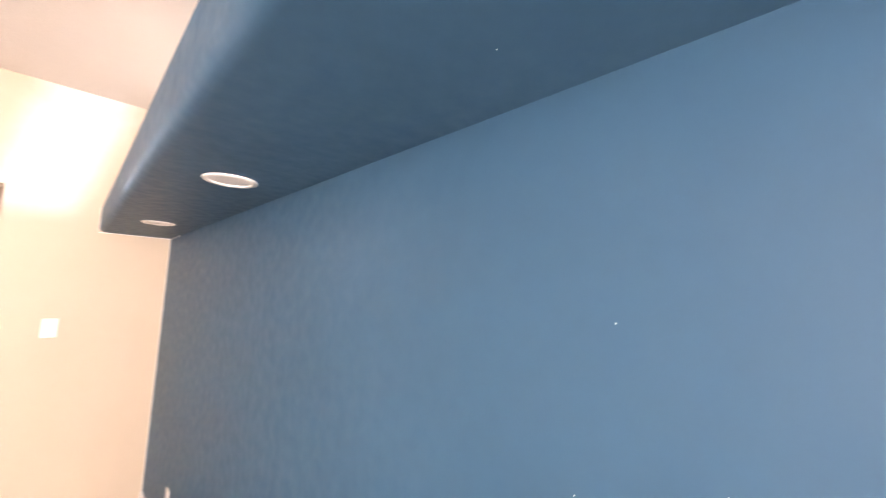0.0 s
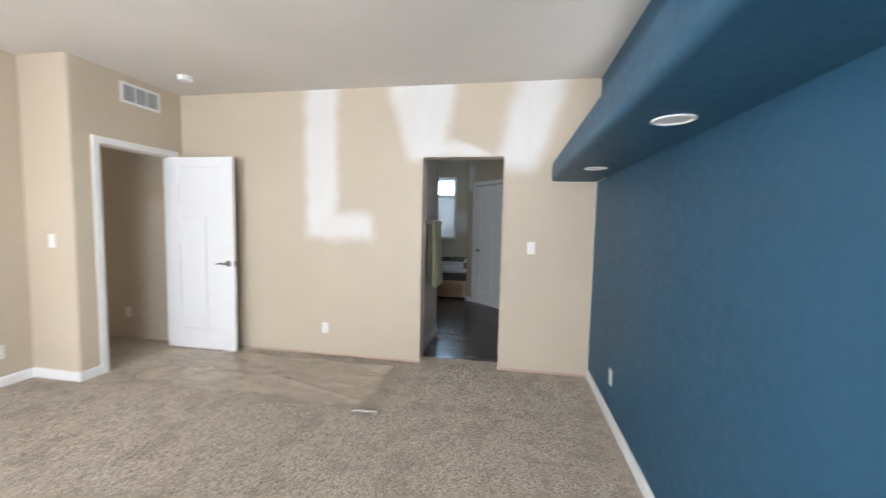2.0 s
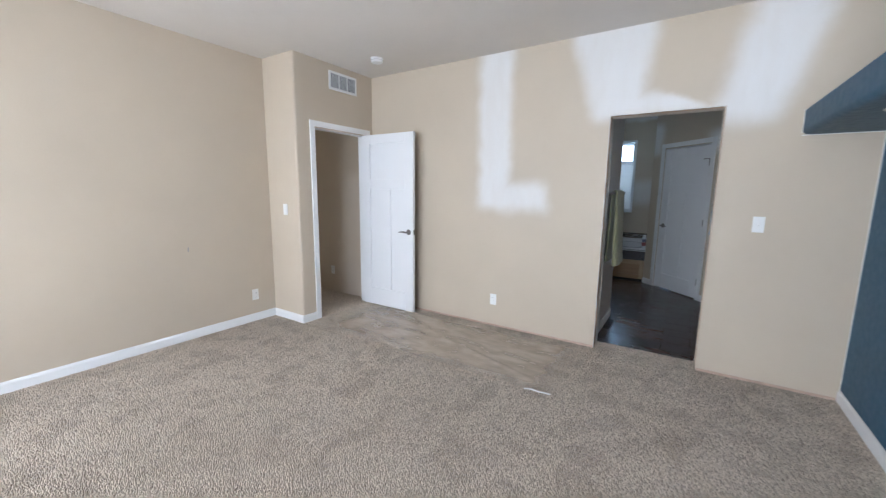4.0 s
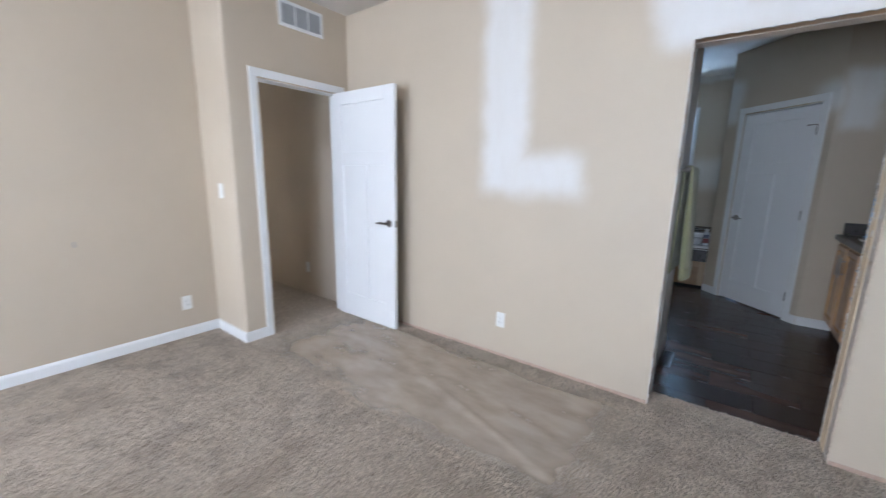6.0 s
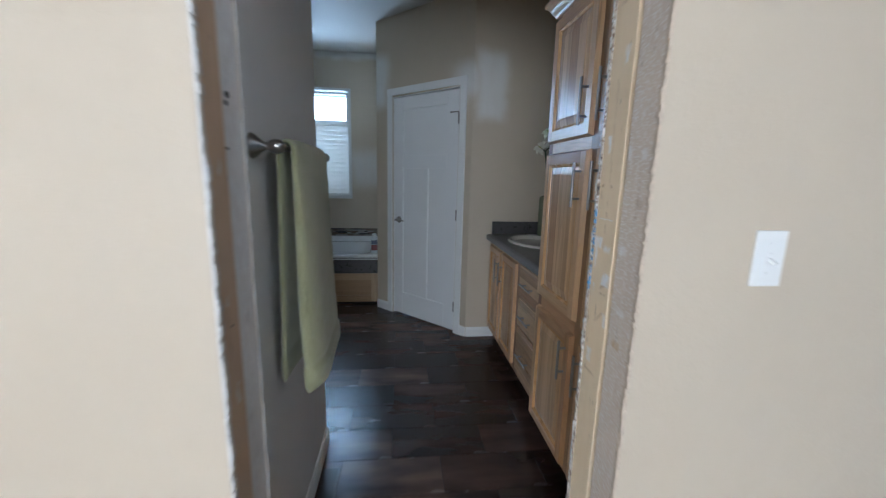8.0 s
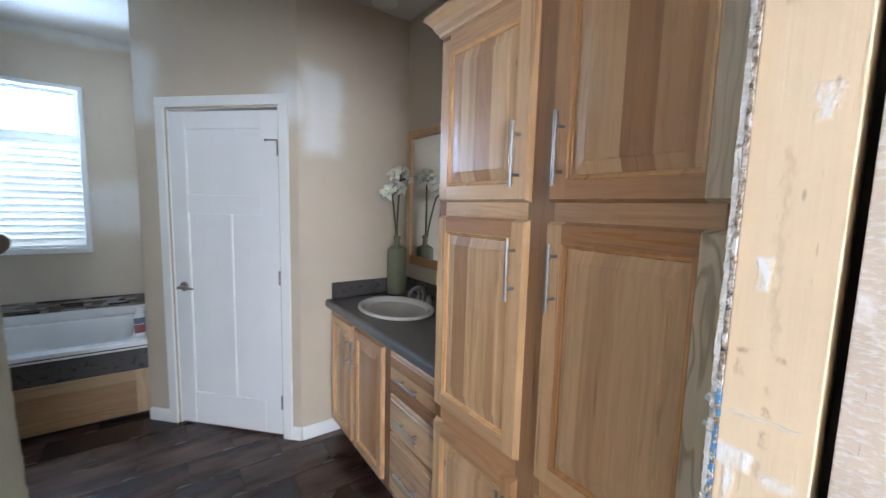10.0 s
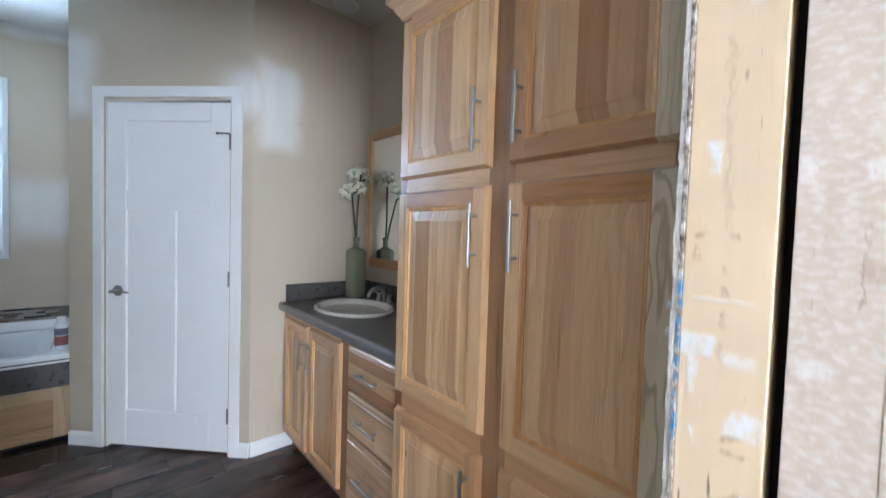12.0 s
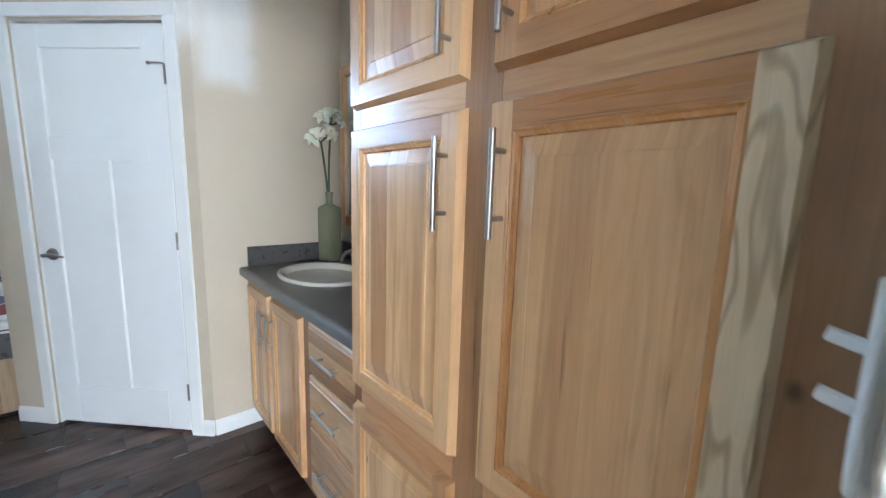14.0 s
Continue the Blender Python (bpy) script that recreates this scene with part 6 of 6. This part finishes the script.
part("worktop", bm, laminate, isl, "dark grey worktop")
plate("outlet", "white wall outlet on the kitchen island", "outlet", pose(-7.60, 4.43, 0.40, 0, 0, 90))
b = bmesh.new()
box(b, -8.14, -7.71, 4.10, 5.65, 2.60, H, 0.004, 1)
structure("soffit_kitchen", b, white_trim, "white boxed soffit above the dark cabinet", "soffit")
hood = thing("hanging_cabinet", "dark espresso wood cabinet hung above the island", "cabinet")
bm = bmesh.new()
box(bm, -8.1, -7.75, 4.15, 5.6, 2.30, 2.60, 0.004, 1)
part("body", bm, espresso, hood)
# bright bars added to draw two thin highlight lines on the dark front
for z in (2.36, 2.49):
    bm = bmesh.new()
    box(bm, -7.752, -7.744, 4.25, 4.62, z, z + 0.012, 0.002, 1)
    part("handle", bm, nickel, hood)


# ---- floor tiles of the bathroom, half bond ----
TL, TW = 0.464, 0.222
tile_meshes = {}


def tile_mesh(l, w):
    key = (round(l, 3), round(w, 3))
    if key not in tile_meshes:
        bm = bmesh.new()
        g = 0.0012
        lo = [bm.verts.new((x, y, -0.0025)) for x, y in ((g, g), (l - g, g), (l - g, w - g), (g, w - g))]
        mid = [bm.verts.new((x, y, -0.0008)) for x, y in ((g, g), (l - g, g), (l - g, w - g), (g, w - g))]
        k = 0.0024
        hi = [bm.verts.new((x, y, 0.0)) for x, y in ((k, k), (l - k, k), (l - k, w - k), (k, w - k))]
        for p, q in ((lo, mid), (mid, hi)):
            for i in range(4):
                bm.faces.new((p[i], p[(i + 1) % 4], q[(i + 1) % 4], q[i]))
        bm.faces.new(hi)
        tile_meshes[key] = finish(bm, floor_tile_mat)
    return tile_meshes[key]


row = 0
y = 4.255 - 2 * TW
while y < 7.05:
    ya, yb = max(y, BATH_S - 0.006), min(y + TW, 7.02)
    if yb - ya > 0.01:
        x = -0.920 + (0.232 if row % 2 else 0.0) - 4 * TL
        while x < 0.0:
            xa, xb = max(x, -2.95), min(x + TL, 0.02)
            if xb - xa > 0.01:
                o = new("floor_tile", tile_mesh(xb - xa, yb - ya))
                o.parent = bath_floor
                o.matrix_basis = Matrix.Translation((xa, ya, 0.0))
            x += TL
    y += TW
    row += 1

# ---- carpet pile: short twisted tufts ----
rng = np.random.default_rng(5)


def pile(x0, x1, y0, y1, step):
    nx, ny = int((x1 - x0) / step), int((y1 - y0) / step)
    gx, gy = np.meshgrid(np.arange(nx), np.arange(ny), indexing="ij")
    px = x0 + (gx.ravel() + rng.uniform(0.05, 0.95, nx * ny)) * step
    py = y0 + (gy.ravel() + rng.uniform(0.05, 0.95, nx * ny)) * step
    return px, py


parts_xy = [pile(WEST + 0.012, EAST - 0.012, 0.25, JOG - 0.01, 0.0104), pile(DOORWALL + 0.0, EAST - 0.012, JOG - 0.01, NORTH - 0.002, 0.0104),
            pile(OPEN_L + 0.002, OPEN_R - 0.002, NORTH - 0.002, 3.924, 0.0095), pile(-6.6, DOORWALL, JOG + 0.13, NORTH, 0.03), pile(WEST + 0.012, EAST - 0.012, SOUTH, 0.25, 0.03)]
px, py = np.concatenate([p[0] for p in parts_xy]), np.concatenate([p[1] for p in parts_xy])
n = len(px)
cell = rng.uniform(-1, 1, (260, 260))
cx_, cy_ = (px + 7.0) / 0.034, (py + 2.0) / 0.034
ix, iy = np.floor(cx_).astype(int), np.floor(cy_).astype(int)
fx, fy = cx_ - ix, cy_ - iy
clump = (cell[ix % 260, iy % 260] * (1 - fx) * (1 - fy) + cell[(ix + 1) % 260, iy % 260] * fx * (1 - fy)
         + cell[ix % 260, (iy + 1) % 260] * (1 - fx) * fy + cell[(ix + 1) % 260, (iy + 1) % 260] * fx * fy)
h = rng.uniform(0.0115, 0.0135, n) + 0.0011 * clump
r = rng.uniform(0.0045, 0.0075, n)
a = rng.uniform(0, 2 * np.pi, n)
lean_a = rng.uniform(0, 2 * np.pi, n)
lean = rng.uniform(0.0, 0.007, n)
sweep_dir = np.sin(px * 2.3 + 1.3 * np.sin(py * 1.9)) * 0.004
verts = np.empty((n, 6, 3), np.float32)
for k in range(3):
    verts[:, k, 0] = px + r * np.cos(a + k * 2.0944)
    verts[:, k, 1] = py + r * np.sin(a + k * 2.0944)
    verts[:, k, 2] = -0.008
    verts[:, 3 + k, 0] = px + 0.72 * r * np.cos(a + 0.9 + k * 2.0944) + lean * np.cos(lean_a) + sweep_dir
    verts[:, 3 + k, 1] = py + 0.72 * r * np.sin(a + 0.9 + k * 2.0944) + lean * np.sin(lean_a)
    verts[:, 3 + k, 2] = -0.008 + h * (1.0 - 0.06 * k)
tri = np.array([[0, 1, 4], [0, 4, 3], [1, 2, 5], [1, 5, 4], [2, 0, 3], [2, 3, 5], [3, 4, 5]], np.int32)
faces = (np.arange(n, dtype=np.int32)[:, None, None] * 6 + tri[None]).reshape(-1)
me = bpy.data.meshes.new("mesh")
me.vertices.add(n * 6)
me.vertices.foreach_set("co", verts.ravel())
nt = n * 7
me.loops.add(nt * 3)
me.loops.foreach_set("vertex_index", faces)
me.polygons.add(nt)
me.polygons.foreach_set("loop_start", np.arange(0, nt * 3, 3, dtype=np.int32))
me.polygons.foreach_set("loop_total", np.full(nt, 3, np.int32))
me.update()
me.materials.append(carpet_pile)
tagged(new("carpet_tufts", me), "short twisted taupe carpet tufts", "carpet pile", kind="stuff")
